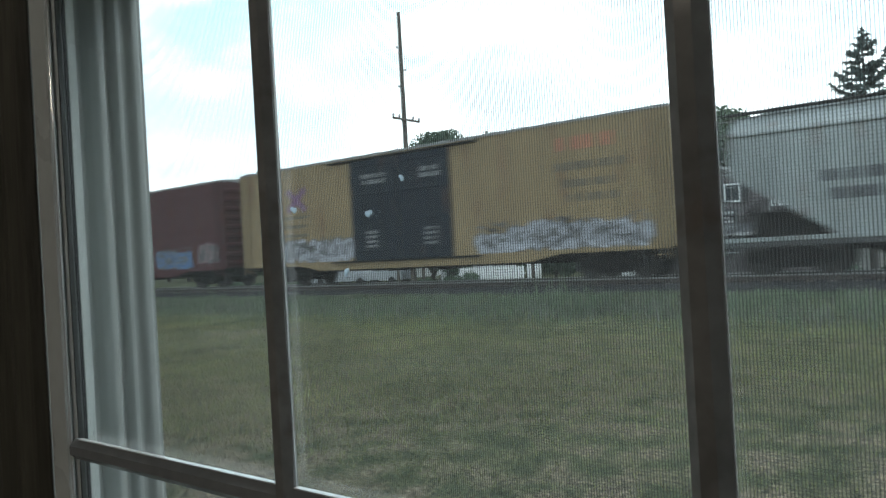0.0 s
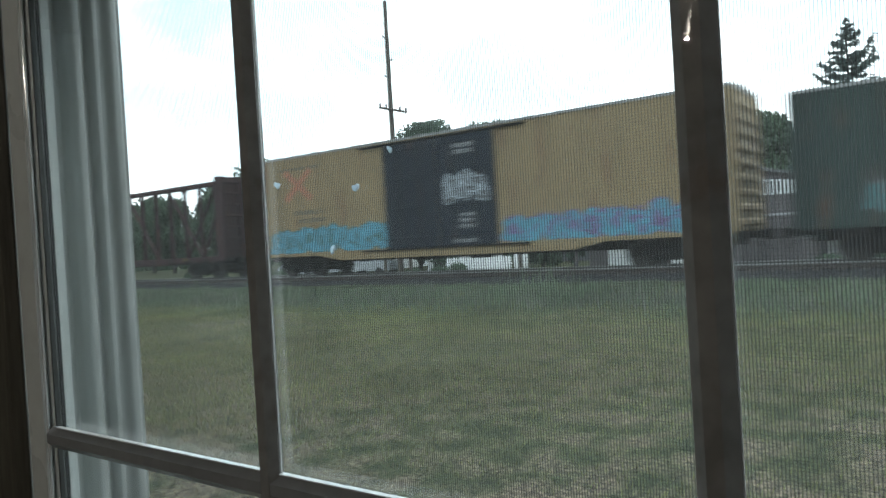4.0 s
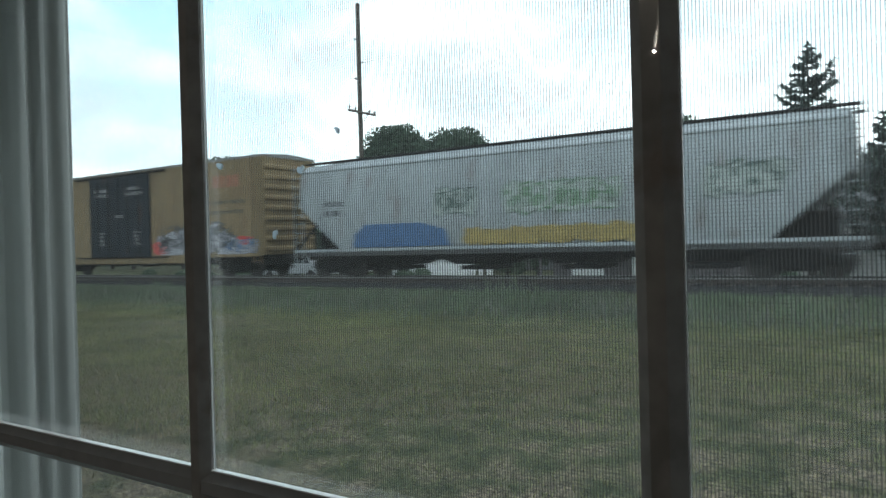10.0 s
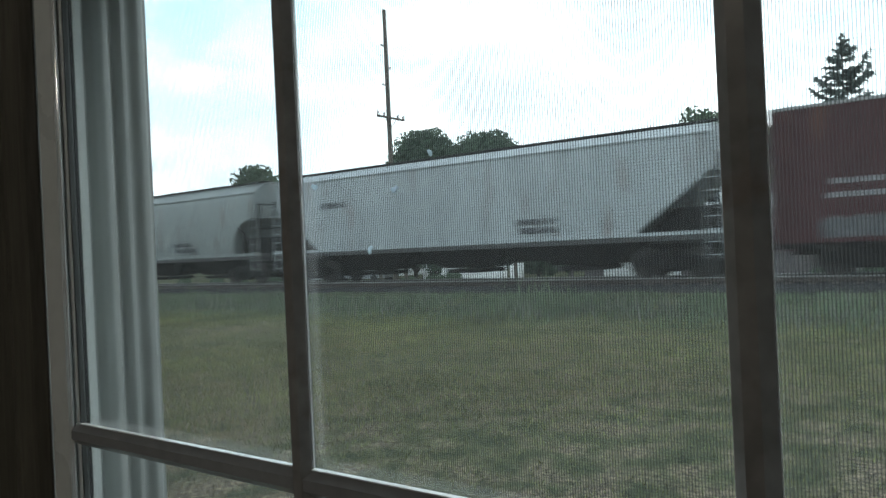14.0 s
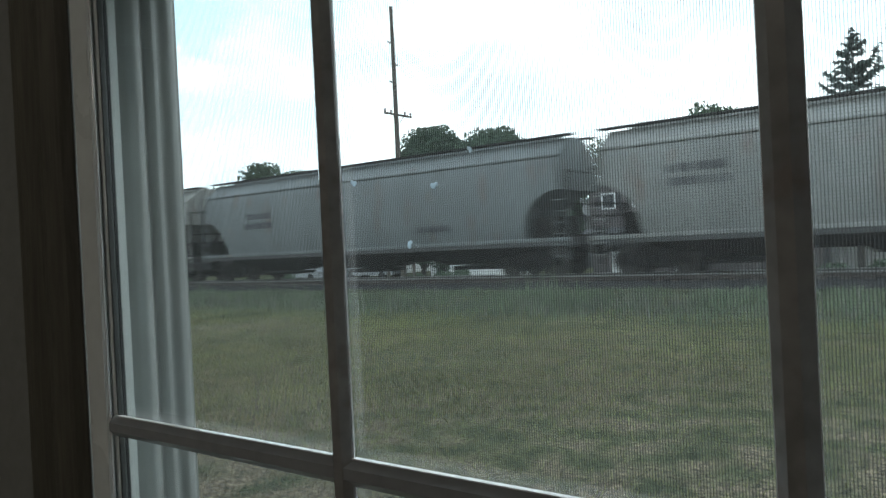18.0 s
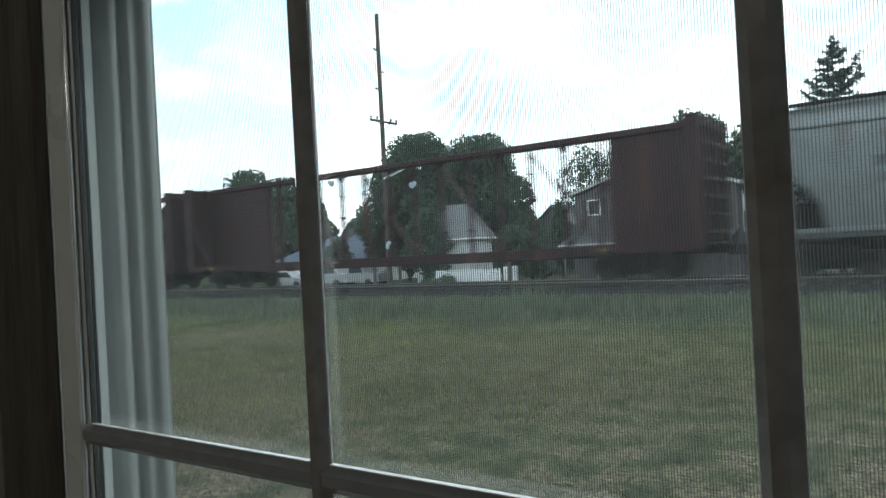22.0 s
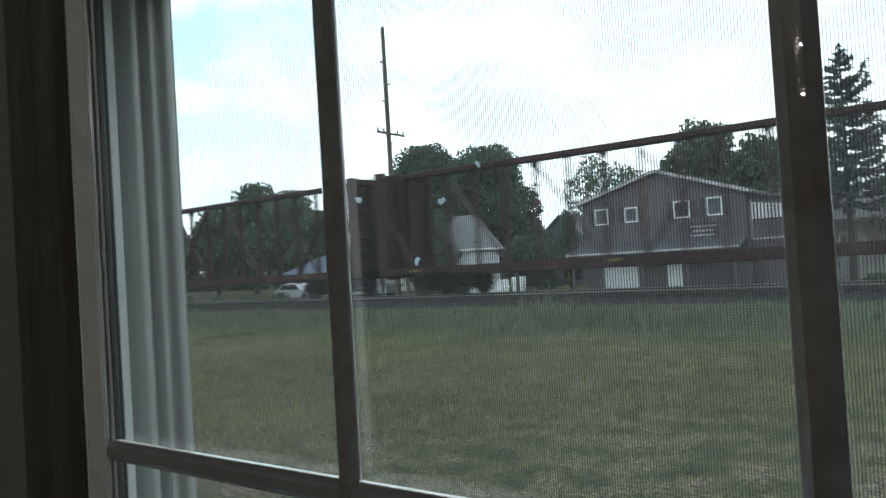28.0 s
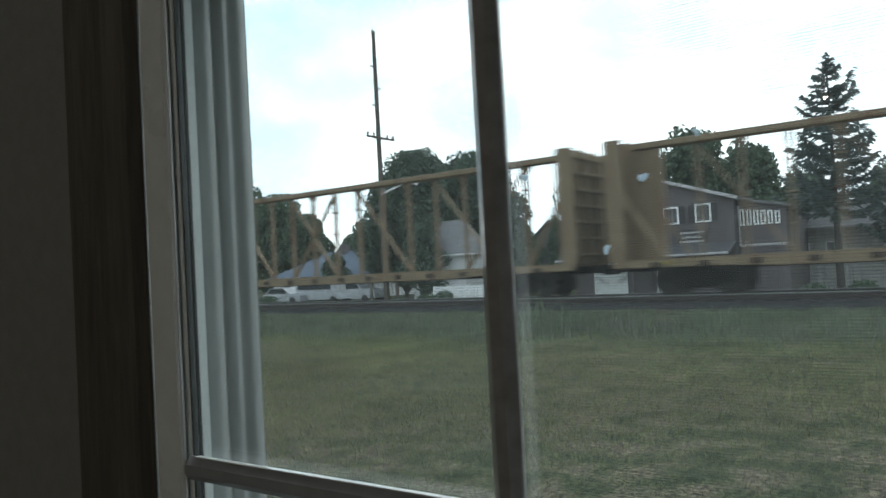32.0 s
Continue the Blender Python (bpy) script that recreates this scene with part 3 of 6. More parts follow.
tagged(scatter_blades("tall_grass", 95000, -66, 6, 12.0, 20.4, 0.44, 0.03, M_WEED, 4, 0.7, 0.70,
                      lambda x, y: (0.10 + 0.90 * np.clip((y - 12.0) / 5.0, 0, 1) ** 1.5) * (1 - 0.78 * np.clip((y - 16.2) / 2.6, 0, 1)) * (0.8 + 0.3 * np.sin(x * 1.7) * np.sin(x * 0.43 + 1) + 0.15 * np.sin(x * 4.1 + y)), 0.07),
       "tall uncut grass and weeds beside the track", "grass", kind="stuff")
tagged(scatter_blades("seed_heads", 4200, -66, 6, 14.2, 17.6, 0.50, 0.035, M_SEED, 6, 0.8, 0.9,
                      lambda x, y: 0.75 + 0.3 * np.sin(x * 1.3 + 0.5) * np.sin(x * 0.37)),
       "pale dry seed heads standing above the tall grass", "grass", kind="stuff")
tagged(scatter_blades("weed_clumps", 7600, -60, 4, 15.6, 18.6, 0.58, 0.03, M_WEED, 14, 0.55, 0.9,
                      lambda x, y: np.clip(1.6 * np.sin(x * 0.83 + 0.7) * np.sin(x * 0.31 + 1.1), 0.1, 1.0), 0.1),
       "ragged clumps of taller weeds along the ballast", "grass", kind="stuff")

s = shape()
extrude(s, [(TRACK_Y - 2.6, 0.12), (TRACK_Y - 1.55, 0.39), (TRACK_Y + 1.55, 0.39), (TRACK_Y + 2.6, 0.12)], "x", -900, 900)
setting("trackbed", s, M_BALLAST, "grey crushed-stone railway ballast", "ballast")
railway = thing("railway_track", "single railway track of rusty steel rails on wooden ties", "railway track")
railway["kind"] = "structure"
for off in (-0.7525, 0.7525):
    s = shape()
    extrude(s, [(off - 0.07, 0.40), (off + 0.07, 0.40), (off + 0.07, 0.415), (off + 0.012, 0.43), (off + 0.012, 0.525), (off + 0.036, 0.535),
                (off + 0.036, 0.565), (off + 0.03, 0.57), (off - 0.03, 0.57), (off - 0.036, 0.565), (off - 0.036, 0.535), (off - 0.012, 0.525),
                (off - 0.012, 0.43), (off - 0.07, 0.415)], "x", -900, 900)
    rail = part("rail", s, M_RAIL, railway, place=pose(0, TRACK_Y, 0))
    part("rail_head", box(shape(), -900, 900, off - 0.0375, off + 0.0375, 0.536, 0.5735, 0.004), M_POLISH, rail, "polished rail head")
s = shape()
box(s, -0.115, 0.115, -1.3, 1.3, 0.24, 0.405, 0.01)
tie_mesh = mesh_of("tie", s, M_TIE)
for k in range(130):
    part("tie", tie_mesh, M_TIE, railway, place=pose(-64 + 0.55 * k, TRACK_Y + random.uniform(-0.03, 0.03), random.uniform(-0.01, 0.0)))
s = shape()
box(s, -400, 400, 31.2, 36.4, -0.9, -0.60)
setting("road", s, M_ROAD, "worn grey asphalt street behind the railway", "street")

# ---- room ----
FLOOR_Z, CEIL_Z = 0.3, 2.75
WX0, WX1, WZ0, WZ1 = -0.655, 0.475, 0.72, 2.06      # opening in the wall
s = shape()
for x0, x1, z0, z1 in ((-3.2, WX0, FLOOR_Z - 0.3, CEIL_Z + 0.2), (WX1, 2.6, FLOOR_Z - 0.3, CEIL_Z + 0.2), (WX0, WX1, FLOOR_Z - 0.3, WZ0), (WX0, WX1, WZ1, CEIL_Z + 0.2)):
    box(s, x0, x1, 0.0, 0.104, z0, z1)
setting("wall_north", s, M_WALL, "dim grey-blue painted wall round the window", "wall")
for name, b in (("wall_west", (-3.35, -3.2, -4.6, 0.13)), ("wall_east", (2.6, 2.75, -4.6, 0.13)), ("wall_south", (-3.2, 2.6, -4.6, -4.45))):
    s = shape()
    box(s, b[0], b[1], b[2], b[3], FLOOR_Z - 0.3, CEIL_Z + 0.2)
    setting(name, s, M_WALL, "dim grey-blue painted wall", "wall")
s = shape()
box(s, -3.2, 2.6, -4.45, -0.002, FLOOR_Z - 0.3, FLOOR_Z)
setting("floor", s, M_FLOOR, "brown carpeted floor", "floor")
s = shape()
box(s, -3.2, 2.6, -4.45, -0.002, CEIL_Z, CEIL_Z + 0.2)
setting("ceiling", s, M_CEIL, "off-white ceiling", "ceiling")
s = shape()
for k in range(34):
    z = -0.1 + 0.1 * k
    for x0, x1 in ((-3.35, WX0 - 0.09), (WX1 + 0.09, 2.75)):
        extrude(s, [(0.105, z), (0.121, z), (0.109, z + 0.1), (0.105, z + 0.1)], "x", x0, x1)
setting("exterior_siding", s, M_CLAP, "pale horizontal vinyl siding outside the house", "siding")

# ---- window ----
CAMZ = 1.75
MUNT_X = (-0.3415, -0.0914, 0.1587)
BAR_Z = (CAMZ - 0.1415, CAMZ - 0.525)
SASH_L, SASH_R, SASH_T, SASH_B = -0.597, 0.414, CAMZ + 0.265, 0.80
GLASS_Y = 0.008
win = thing("window_1", "white vinyl window with a grid of bars and an insect screen", "window")
win["kind"] = "structure"


def profile_bar(s, axis, c, a, b, w=0.0165, y0=-0.003, y1=0.0052, bevel=0.0042):
    """A muntin: a flat face between two bevels, centred at c, from a to b along its axis."""
    h, d = w / 2, bevel
    half = h - 0.0049
    face = [(half * k / 4, y0) for k in range(-4, 5)]
    ring = [(-h + 0.0009, y1), (-h, y1 - 0.0014), (-h, y0 + d)] + face + [(h, y0 + d), (h, y1 - 0.0014), (h - 0.0009, y1)]
    if axis == "z":
        extrude(s, [(c + p, q) for p, q in ring], "z", a, b)
    else:
        extrude(s, [(q, c + p) for p, q in ring], "x", a, b)


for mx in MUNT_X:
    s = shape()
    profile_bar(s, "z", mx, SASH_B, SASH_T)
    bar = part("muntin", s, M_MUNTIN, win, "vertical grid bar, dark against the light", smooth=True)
    for sg in (-1, 1):
        e0, e1 = sorted((mx + sg * 0.0081, mx + sg * 0.0087))
        # thin white strip that paints the glint along this side
        part("edge", box(shape(), e0, e1, 0.0022, 0.0034, SASH_B, SASH_T, 0.0002), M_EDGE, bar, "white strip painted in as a side highlight")
edges = (SASH_L,) + MUNT_X + (SASH_R,)
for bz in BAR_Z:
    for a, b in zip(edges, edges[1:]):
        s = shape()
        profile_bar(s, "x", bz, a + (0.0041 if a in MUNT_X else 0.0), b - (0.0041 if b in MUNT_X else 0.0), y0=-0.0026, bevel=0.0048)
        bar = part("muntin", s, M_BAR, win, "horizontal grid bar with a painted-in upper highlight", smooth=True)
        # white strip on top, the bar's highlight put in as colour
        part("edge", box(shape(), a + 0.0084, b - 0.0084, 0.0004, 0.0042, bz + 0.0081, bz + 0.0089, 0.0002), M_EDGE, bar, "white strip painted in as the upper highlight")
# sash: stiles with a step and a glossy bevelled bead, and two rails
for side, x in ((-1, SASH_L), (1, SASH_R)):
    s = shape()
    o = [(0.0, 0.0196), (0.0, 0.0046), (0.0058, 0.0036), (0.0046, -0.0006), (0.0058, -0.0016), (0.0085, -0.0012), (0.0095, 0.0004), (0.034, 0.0), (0.0365, 0.003), (0.0365, 0.0196)]
    extrude(s, [(x + side * p, q) for p, q in o], "z", SASH_B - 0.05, SASH_T + 0.05)
    stile = part("sash_stile", s, M_SASH, win)
    s = shape()
    rod(s, (x + side * 0.0046, 0.0012, SASH_B), (x + side * 0.0046, 0.0012, SASH_T), 0.0013, 0.0013, 12)
    part("glazing_bead", s, M_EDGE, stile, "thin shiny bead along the stile")
    # two added dark strips give the stile's shade as colour, then the outer bead
    for name, y0, y1, d, m, words in (("shade_strip", 0.0047, 0.0098, 0.0010, M_SHADE_GREY, "grey strip put in for the shade beside the glass"), ("shade_strip", 0.0099, 0.0122, 0.0013, M_SHADE_DARK, "dark strip put in for the shade beside the glass"),
                                      ("outer_bead", 0.0124, 0.0194, 0.0012, M_BEAD, "pale outer glazing bead")):
        s = shape()
        box(s, min(x, x - side * d), max(x, x - side * d), y0, y1, SASH_B, SASH_T, 0.0003)
        part(name, s, m, win, words)
for sg, z in ((1, SASH_T), (-1, SASH_B)):
    s = shape()
    o = [(0.03, 0.0), (0.0045, 0.0), (0.0, 0.0065), (0.0, 0.045), (0.03, 0.045)]
    extrude(s, [(p, z + sg * q) for p, q in o], "x", SASH_L, SASH_R)
    part("sash_rail", s, M_SASH, win)
# panes
s = shape()
box(s, SASH_L, SASH_R, GLASS_Y - 0.0015, GLASS_Y + 0.0015, SASH_B, SASH_T)
pane = part("pane", s, M_GLASS, win, "clear dusty window glass")
pane.visible_shadow = False
# frame: jamb liners with ridges, head and sill
RIDGES = ((0.0590, 0.0058, 0.0070), (0.0745, 0.0042, 0.0090), (0.0930, 0.0060, 0.0070))
for side, x in ((-1, -0.6375), (1, 0.4545)):
    s = shape()
    line = []
    for k in range(66):
        y = 0.0350 + 0.001 * k
        d = sum(h * math.exp(-((y - c) / w) ** 4) for c, w, h in RIDGES) - 0.010 / (1 + math.exp((y - 0.0505) / 0.0004))
        line.append((x - side * d, y))
    line = [(x + side * 0.010, 0.003)] + line + [(x, 0.1003)]
    extrude(s, line + [(x + side * 0.018, 0.1003), (x + side * 0.018, 0.003)], "z", WZ0, WZ1)
    part("jamb", s, M_VINYL, win, "ridged jamb track", smooth=True)
s = shape()
box(s, -0.6375, 0.4545, 0.03, 0.1003, CAMZ + 0.2590, WZ1, 0.002)
part("head", s, M_VINYL, win)
s = shape()
box(s, -0.6375, 0.4545, 0.03, 0.1003, WZ0, WZ0 + 0.03, 0.002)
part("window_sill", s, M_VINYL, win)
# dried splashes on the glass
for x, z, r in ((-0.3255, 0.0287, 0.0017), (-0.2666, 0.0222, 0.0017), (-0.2855, -0.0086, 0.0015), (-0.2423, 0.0388, 0.0012)):
    s = shape()
    pts = []
    for k in range(14):
        a = 2 * math.pi * k / 14
        rr = r * (1 + 0.35 * math.sin(2 * a + x * 90) + 0.2 * math.sin(3 * a))
        pts.append((x + rr * math.cos(a), CAMZ + z + rr * math.sin(a) * 1.2))
    extrude(s, pts, "y", GLASS_Y - 0.0025, GLASS_Y - 0.0016)
    part("splash", s, M_SPECK, win, "small dried splash on the glass")
# faint pale films beside the grid bars, painting in their reflections in the glass
for mx in MUNT_X[:1]:
    s = shape()
    box(s, mx + 0.0088, mx + 0.0150, GLASS_Y - 0.0022, GLASS_Y - 0.0019, SASH_B, SASH_T)
    part("reflection_film", s, M_FILM, win, "faint pale strip painted in as the bar's reflection").visible_shadow = False
for bz in BAR_Z:
    for a, b in zip(edges, edges[1:]):
        s = shape()
        box(s, a + 0.0155, b - 0.0085, GLASS_Y - 0.0022, GLASS_Y - 0.0019, bz + 0.0083, bz + 0.0150)
        part("reflection_film", s, M_FILM, win, "faint pale strip painted in as the bar's reflection").visible_shadow = False
# outer casing of the window
s = shape()
for x0, x1, z0, z1 in ((WX0 - 0.09, WX0, WZ0 - 0.09, WZ1 + 0.09), (WX1, WX1 + 0.09, WZ0 - 0.09, WZ1 + 0.09), (WX0, WX1, WZ1, WZ1 + 0.09), (WX0, WX1, WZ0 - 0.09, WZ0)):
    box(s, x0, x1, 0.1045, 0.1068, z0, z1, 0.0008)
part("outer_casing", s, M_VINYL, win)
# inner casing, dark stained wood with a moulded edge
tagged(new("window_trim", mesh_of("window_trim", (lambda q: (
    extrude(q, [(-0.6325, -0.0005), (-0.6325, -0.002), (-0.639, -0.009), (-0.662, -0.013), (-0.676, -0.010), (-0.70, -0.013), (-0.718, -0.010), (-0.724, -0.004), (-0.724, -0.0005)], "z", WZ0 - 0.1, WZ1 + 0.085),
    extrude(q, [(0.4475, -0.0005), (0.4475, -0.002), (0.454, -0.009), (0.5, -0.013), (0.541, -0.004), (0.541, -0.0005)], "z", WZ0 - 0.1, WZ1 + 0.085),
    box(q, -0.724, 0.541, -0.013, -0.0005, WZ1 + 0.087, WZ1 + 0.17, 0.002),
    box(q, WX0 - 0.1, WX1 + 0.1, -0.06, -0.0005, WZ0 - 0.14, WZ0 - 0.102, 0.005), q)[-1])(shape()), M_CASING)),
    "dark-stained wooden casing round the window", "window trim", kind="structure")

# insect screen: a light frame and a fine woven mesh
screen = thing("insect_screen", "fine grey insect screen outside the glass", "window screen")
SY, PITCH, WIRE, WEFT, DEEP = 0.1, 0.00172, 0.00070, 0.00046, 0.00030
s = shape()
for k in range(int((0.4545 + 0.6375) / PITCH)):
    x = -0.6375 + PITCH * (k + 0.5)
    put(s, [(x - WIRE / 2, SY, WZ0 + 0.03), (x + WIRE / 2, SY, WZ0 + 0.03), (x + WIRE / 2, SY, CAMZ + 0.26), (x - WIRE / 2, SY, CAMZ + 0.26)], [(0, 1, 2, 3)])
    put(s, [(x, SY - DEEP / 2, WZ0 + 0.03), (x, SY + DEEP / 2, WZ0 + 0.03), (x, SY + DEEP / 2, CAMZ + 0.26), (x, SY - DEEP / 2, CAMZ + 0.26)], [(0, 1, 2, 3)])
part("warp_wires", s, M_WARP, screen)["kind"] = "stuff"
s = shape()
for k in range(int((CAMZ + 0.26 - WZ0 - 0.03) / PITCH)):
    z = WZ0 + 0.03 + PITCH * (k + 0.5)
    put(s, [(-0.6375, SY + 0.0004, z - WEFT / 2), (0.4545, SY + 0.0004, z - WEFT / 2), (0.4545, SY + 0.0004, z + WEFT / 2), (-0.6375, SY + 0.0004, z + WEFT / 2)], [(0, 1, 2, 3)])
part("weft_wires", s, M_WEFT, screen)["kind"] = "stuff"
for x0, x1, z0, z1 in ((-0.6372, -0.6335, WZ0 + 0.03, CAMZ + 0.2588), (0.4505, 0.4542, WZ0 + 0.03, CAMZ + 0.2588), (-0.6335, 0.4505, CAMZ + 0.2551, CAMZ + 0.2588), (-0.6335, 0.4505, WZ0 + 0.031, WZ0 + 0.04)):
    s = shape()
    box(s, x0, x1, SY - 0.0042, SY + 0.0012, z0, z1, 0.0005)
    part("screen_frame", s, M_VINYL, screen)

# ceiling lamp behind the viewer: base plate, curved arms, five small bulbs in sockets
fixture = thing("ceiling_lamp", "small ceiling lamp with five warm bulbs on thin arms", "ceiling lamp")
s = shape()
rod(s, (-0.68, -2.63, CEIL_Z), (-0.68, -2.63, CEIL_Z - 0.03), 0.12, 0.11, 20)
rod(s, (-0.68, -2.63, CEIL_Z - 0.03), (-0.68, -2.63, CEIL_Z - 0.06), 0.03, 0.02, 12)
part("base_plate", s, M_LAMPARM, fixture)
for b in BULBS:
    s = shape()
    elbow = (b[0] * 0.8 - 0.68 * 0.2, b[1] - 0.02, max(b[2] + 0.06, CEIL_Z - 0.08))
    rod(s, (-0.68, -2.63, CEIL_Z - 0.05), elbow, 0.008, 0.008, 8)
    rod(s, elbow, (b[0], b[1], b[2] + 0.05), 0.008, 0.008, 8)
    part("arm", s, M_LAMPARM, fixture)
    part("socket", rod(shape(), (b[0], b[1], b[2] + 0.06), (b[0], b[1], b[2] + 0.02), 0.014, 0.011, 10), M_LAMPARM, fixture)

# ---- the train ----
SPEED = 21.2
HALF = 1.53
CACHE = {}


def shared(key, make):
    if key not in CACHE:
        CACHE[key] = make()
    return CACHE[key]


def wheel_mesh():
    s = shape()
    rod(s, (0, -0.07, 0), (0, 0.03, 0), 0.46, 0.455, 28)
    rod(s, (0, 0.03, 0), (0, 0.065, 0), 0.485, 0.485, 28)
    rod(s, (0, -0.12, 0), (0, -0.07, 0), 0.14, 0.16, 14)
    return mesh_of("wheel", s, M_WHEEL)


def side_frame_mesh():
    s = shape()
    o = [(-1.12, 0.36), (-1.12, 0.62), (-0.75, 0.66), (-0.42, 0.82), (0.42, 0.82), (0.75, 0.66), (1.12, 0.62), (1.12, 0.36), (0.72, 0.38), (0.45, 0.20), (-0.45, 0.20), (-0.72, 0.38)]
    extrude(s, o, "y", -0.07, 0.07)
    for x in (-0.87, 0.87):
        rod(s, (x, -0.16, 0.47), (x, 0.05, 0.47), 0.13, 0.13, 12)
    for x in (-0.18, 0.0, 0.18):
        rod(s, (x, -0.10, 0.28), (x, -0.10, 0.55), 0.075, 0.075, 8)
    return mesh_of("side_frame", s, M_UNDER)


def bolster_mesh():
    s = shape()
    box(s, -0.2, 0.2, -1.0, 1.0, 0.42, 0.68, 0.03)
    for x in (-0.87, 0.87):
        rod(s, (x, -0.75, 0.46), (x, 0.75, 0.46), 0.085, 0.085, 10)
    return mesh_of("bolster", s, M_UNDER)


def add_truck(car, x):
    t = part("truck", shared("bolster", bolster_mesh), M_UNDER, car, place=pose(x, 0, 0))
    for y in (-1.0, 1.0):
        part("side_frame", shared("side_frame", side_frame_mesh), M_UNDER, t, place=pose(0, y, 0, 0, 0, 0 if y < 0 else 180))
    for dx in (-0.87, 0.87):
        for y in (-0.75, 0.75):
            part("wheel", shared("wheel", wheel_mesh), M_WHEEL, t, place=pose(dx, y, 0.462, 0, 0, 0 if y < 0 else 180))
    return t


def coupler_mesh():
    s = shape()
    box(s, -0.5, 0.35, -0.09, 0.09, 0.72, 0.92, 0.02)
    box(s, 0.35, 0.62, -0.16, 0.14, 0.66, 0.98, 0.04)
    rod(s, (0.2, -0.35, 0.62), (0.65, -0.42, 0.35), 0.03, 0.025, 6)
    return mesh_of("coupler", s, M_UNDER)


def add_ends(car, front, rear, inset):
    """Trucks and couplers; front and rear are the body's ends in the car's space."""
    add_truck(car, front - inset)
    add_truck(car, rear + inset)
    part("coupler", shared("coupler", coupler_mesh), M_UNDER, car, place=pose(front, 0, 0))
    part("coupler", shared("coupler", coupler_mesh), M_UNDER, car, place=pose(rear, 0, 0, 0, 0, 180))


def ladder_shape(s, x, y, z0, z1, w=0.42, out=-1, step=0.36):
    """A grab-iron ladder standing off a side (y) by 6 cm."""
    yy = y + out * 0.06
    for a in (x - w / 2, x + w / 2):
        beam(s, (a, yy, z0), (a, yy, z1), 0.04, 0.02)
    z = z0 + 0.12
    while z < z1:
        beam(s, (x - w / 2, yy, z), (x + w / 2, yy, z), 0.025, 0.025)
        z += step
    return s


def bars(car, x0, x1, z, rows, h, gap, material, seed, y=-HALF - 0.012, label="unreadable faded lettering"):
    """Rows of plain bars in place of lettering on the near side."""
    rng = random.Random(seed)
    s = shape()
    for r in range(rows):
        x = x0 + rng.uniform(0, 0.15) * (x1 - x0)
        end = x1 - rng.uniform(0, 0.2) * (x1 - x0)
        zz = z - r * (h + gap)
        while x < end:
            w = h * rng.uniform(0.5, 0.95)
            box(s, x, min(x + w, end), y, y + 0.006, zz - h, zz)
            x += w + h * rng.choice((0.18, 0.18, 0.25, 0.6))
    ob = part("lettering", s, material, car, label)
    ob["kind"] = "stuff"
    return ob


def tag(car, x0, x1, z0, z1, fill, line, seed, y=-HALF - 0.012, letters=0, thin=0.11, strokes=4, label="spray-painted graffiti", arch=0.0):
    """Overlapping blocky letter shapes with a darker outline, sprayed on the near side."""
    rng = random.Random(seed)
    n = letters or max(2, int((x1 - x0) / (0.75 * (z1 - z0)) + 0.5))
    fs, ls = shape(), shape()
    for k in range(n):
        cx, cz = x0 + (x1 - x0) * (k + 0.5) / n, (z0 + z1) / 2 + rng.uniform(-0.06, 0.06) * (z1 - z0)
        tall = (1 - arch * abs(2 * (k + 0.5) / n - 1) ** 1.4) * rng.uniform(0.84, 1.0)
        cz -= (1 - tall) * (z1 - z0) / 2
        rx, rz = (x1 - x0) / n * 0.60, (z1 - z0) * 0.5 * tall
        ph, ph2, am, lobes = rng.uniform(0, 6), rng.uniform(0, 6), rng.uniform(0.05, 0.14), rng.choice((3, 4, 5))
        depth = 0.0012 * (k % 3)
        for sh, grow, lift in ((ls, 0.0, 0.0), (fs, -thin, 0.004)):
            pts = []
            for i in range(26):
                a = 2 * math.pi * i / 26
                c, sn = math.cos(a), math.sin(a)
                sq = (abs(c) ** 5 + abs(sn) ** 5) ** (-1 / 5)
                r = sq * (1 + am * math.sin(lobes * a + ph) + 0.06 * math.sin(7 * a + ph2) + rng.uniform(-0.05, 0.05)) + grow
                pts.append((cx + rx * r * c + 0.22 * rz * r * sn * math.sin(ph), cz + rz * min(r, 1.12) * sn))
            extrude(sh, pts, "y", y - lift - depth, y - lift - depth + 0.003)
        # counters and inner strokes
        for i in range(rng.choice((2, 3, 4))):
            bx, bz = cx + rng.uniform(-0.35, 0.35) * rx, cz + rng.uniform(-0.45, 0.45) * rz
            w, h = rx * rng.uniform(0.1, 0.3), rz * rng.uniform(0.12, 0.4)
            extrude(ls, [(bx - w, bz - h * 0.6), (bx + w * 0.7, bz - h), (bx + w, bz + h * 0.7), (bx - w * 0.6, bz + h)], "y", y - 0.0085 - depth, y - 0.0062 - depth)
    # loose inner strokes over the fill
    for k in range(n * strokes):
        px, pz = rng.uniform(x0, x1), rng.uniform(z0 + 0.08, z1 - 0.08)
        a = rng.choice((0.2, 1.2, 1.6, 1.9, 2.7)) + rng.uniform(-0.25, 0.25)
        for _ in range(rng.choice((1, 2, 3))):
            ln = (z1 - z0) * rng.uniform(0.10, 0.36)
            qx, qz = px + ln * math.cos(a), pz + ln * math.sin(a)
            if not (x0 < qx < x1 and z0 < qz < z1):
                break
            beam(ls, (px, y - 0.0095, pz), (qx, y - 0.0095, qz), 0.0022, (z1 - z0) * rng.uniform(0.03, 0.07), (0, 0, 1))
            px, pz, a = qx, qz, a + rng.uniform(-1.6, 1.6)
    g = part("graffiti_outline", ls, M_TAG[line], car, "dark graffiti outline")
    part("graffiti", fs, M_TAG[fill], car, label)
    return g


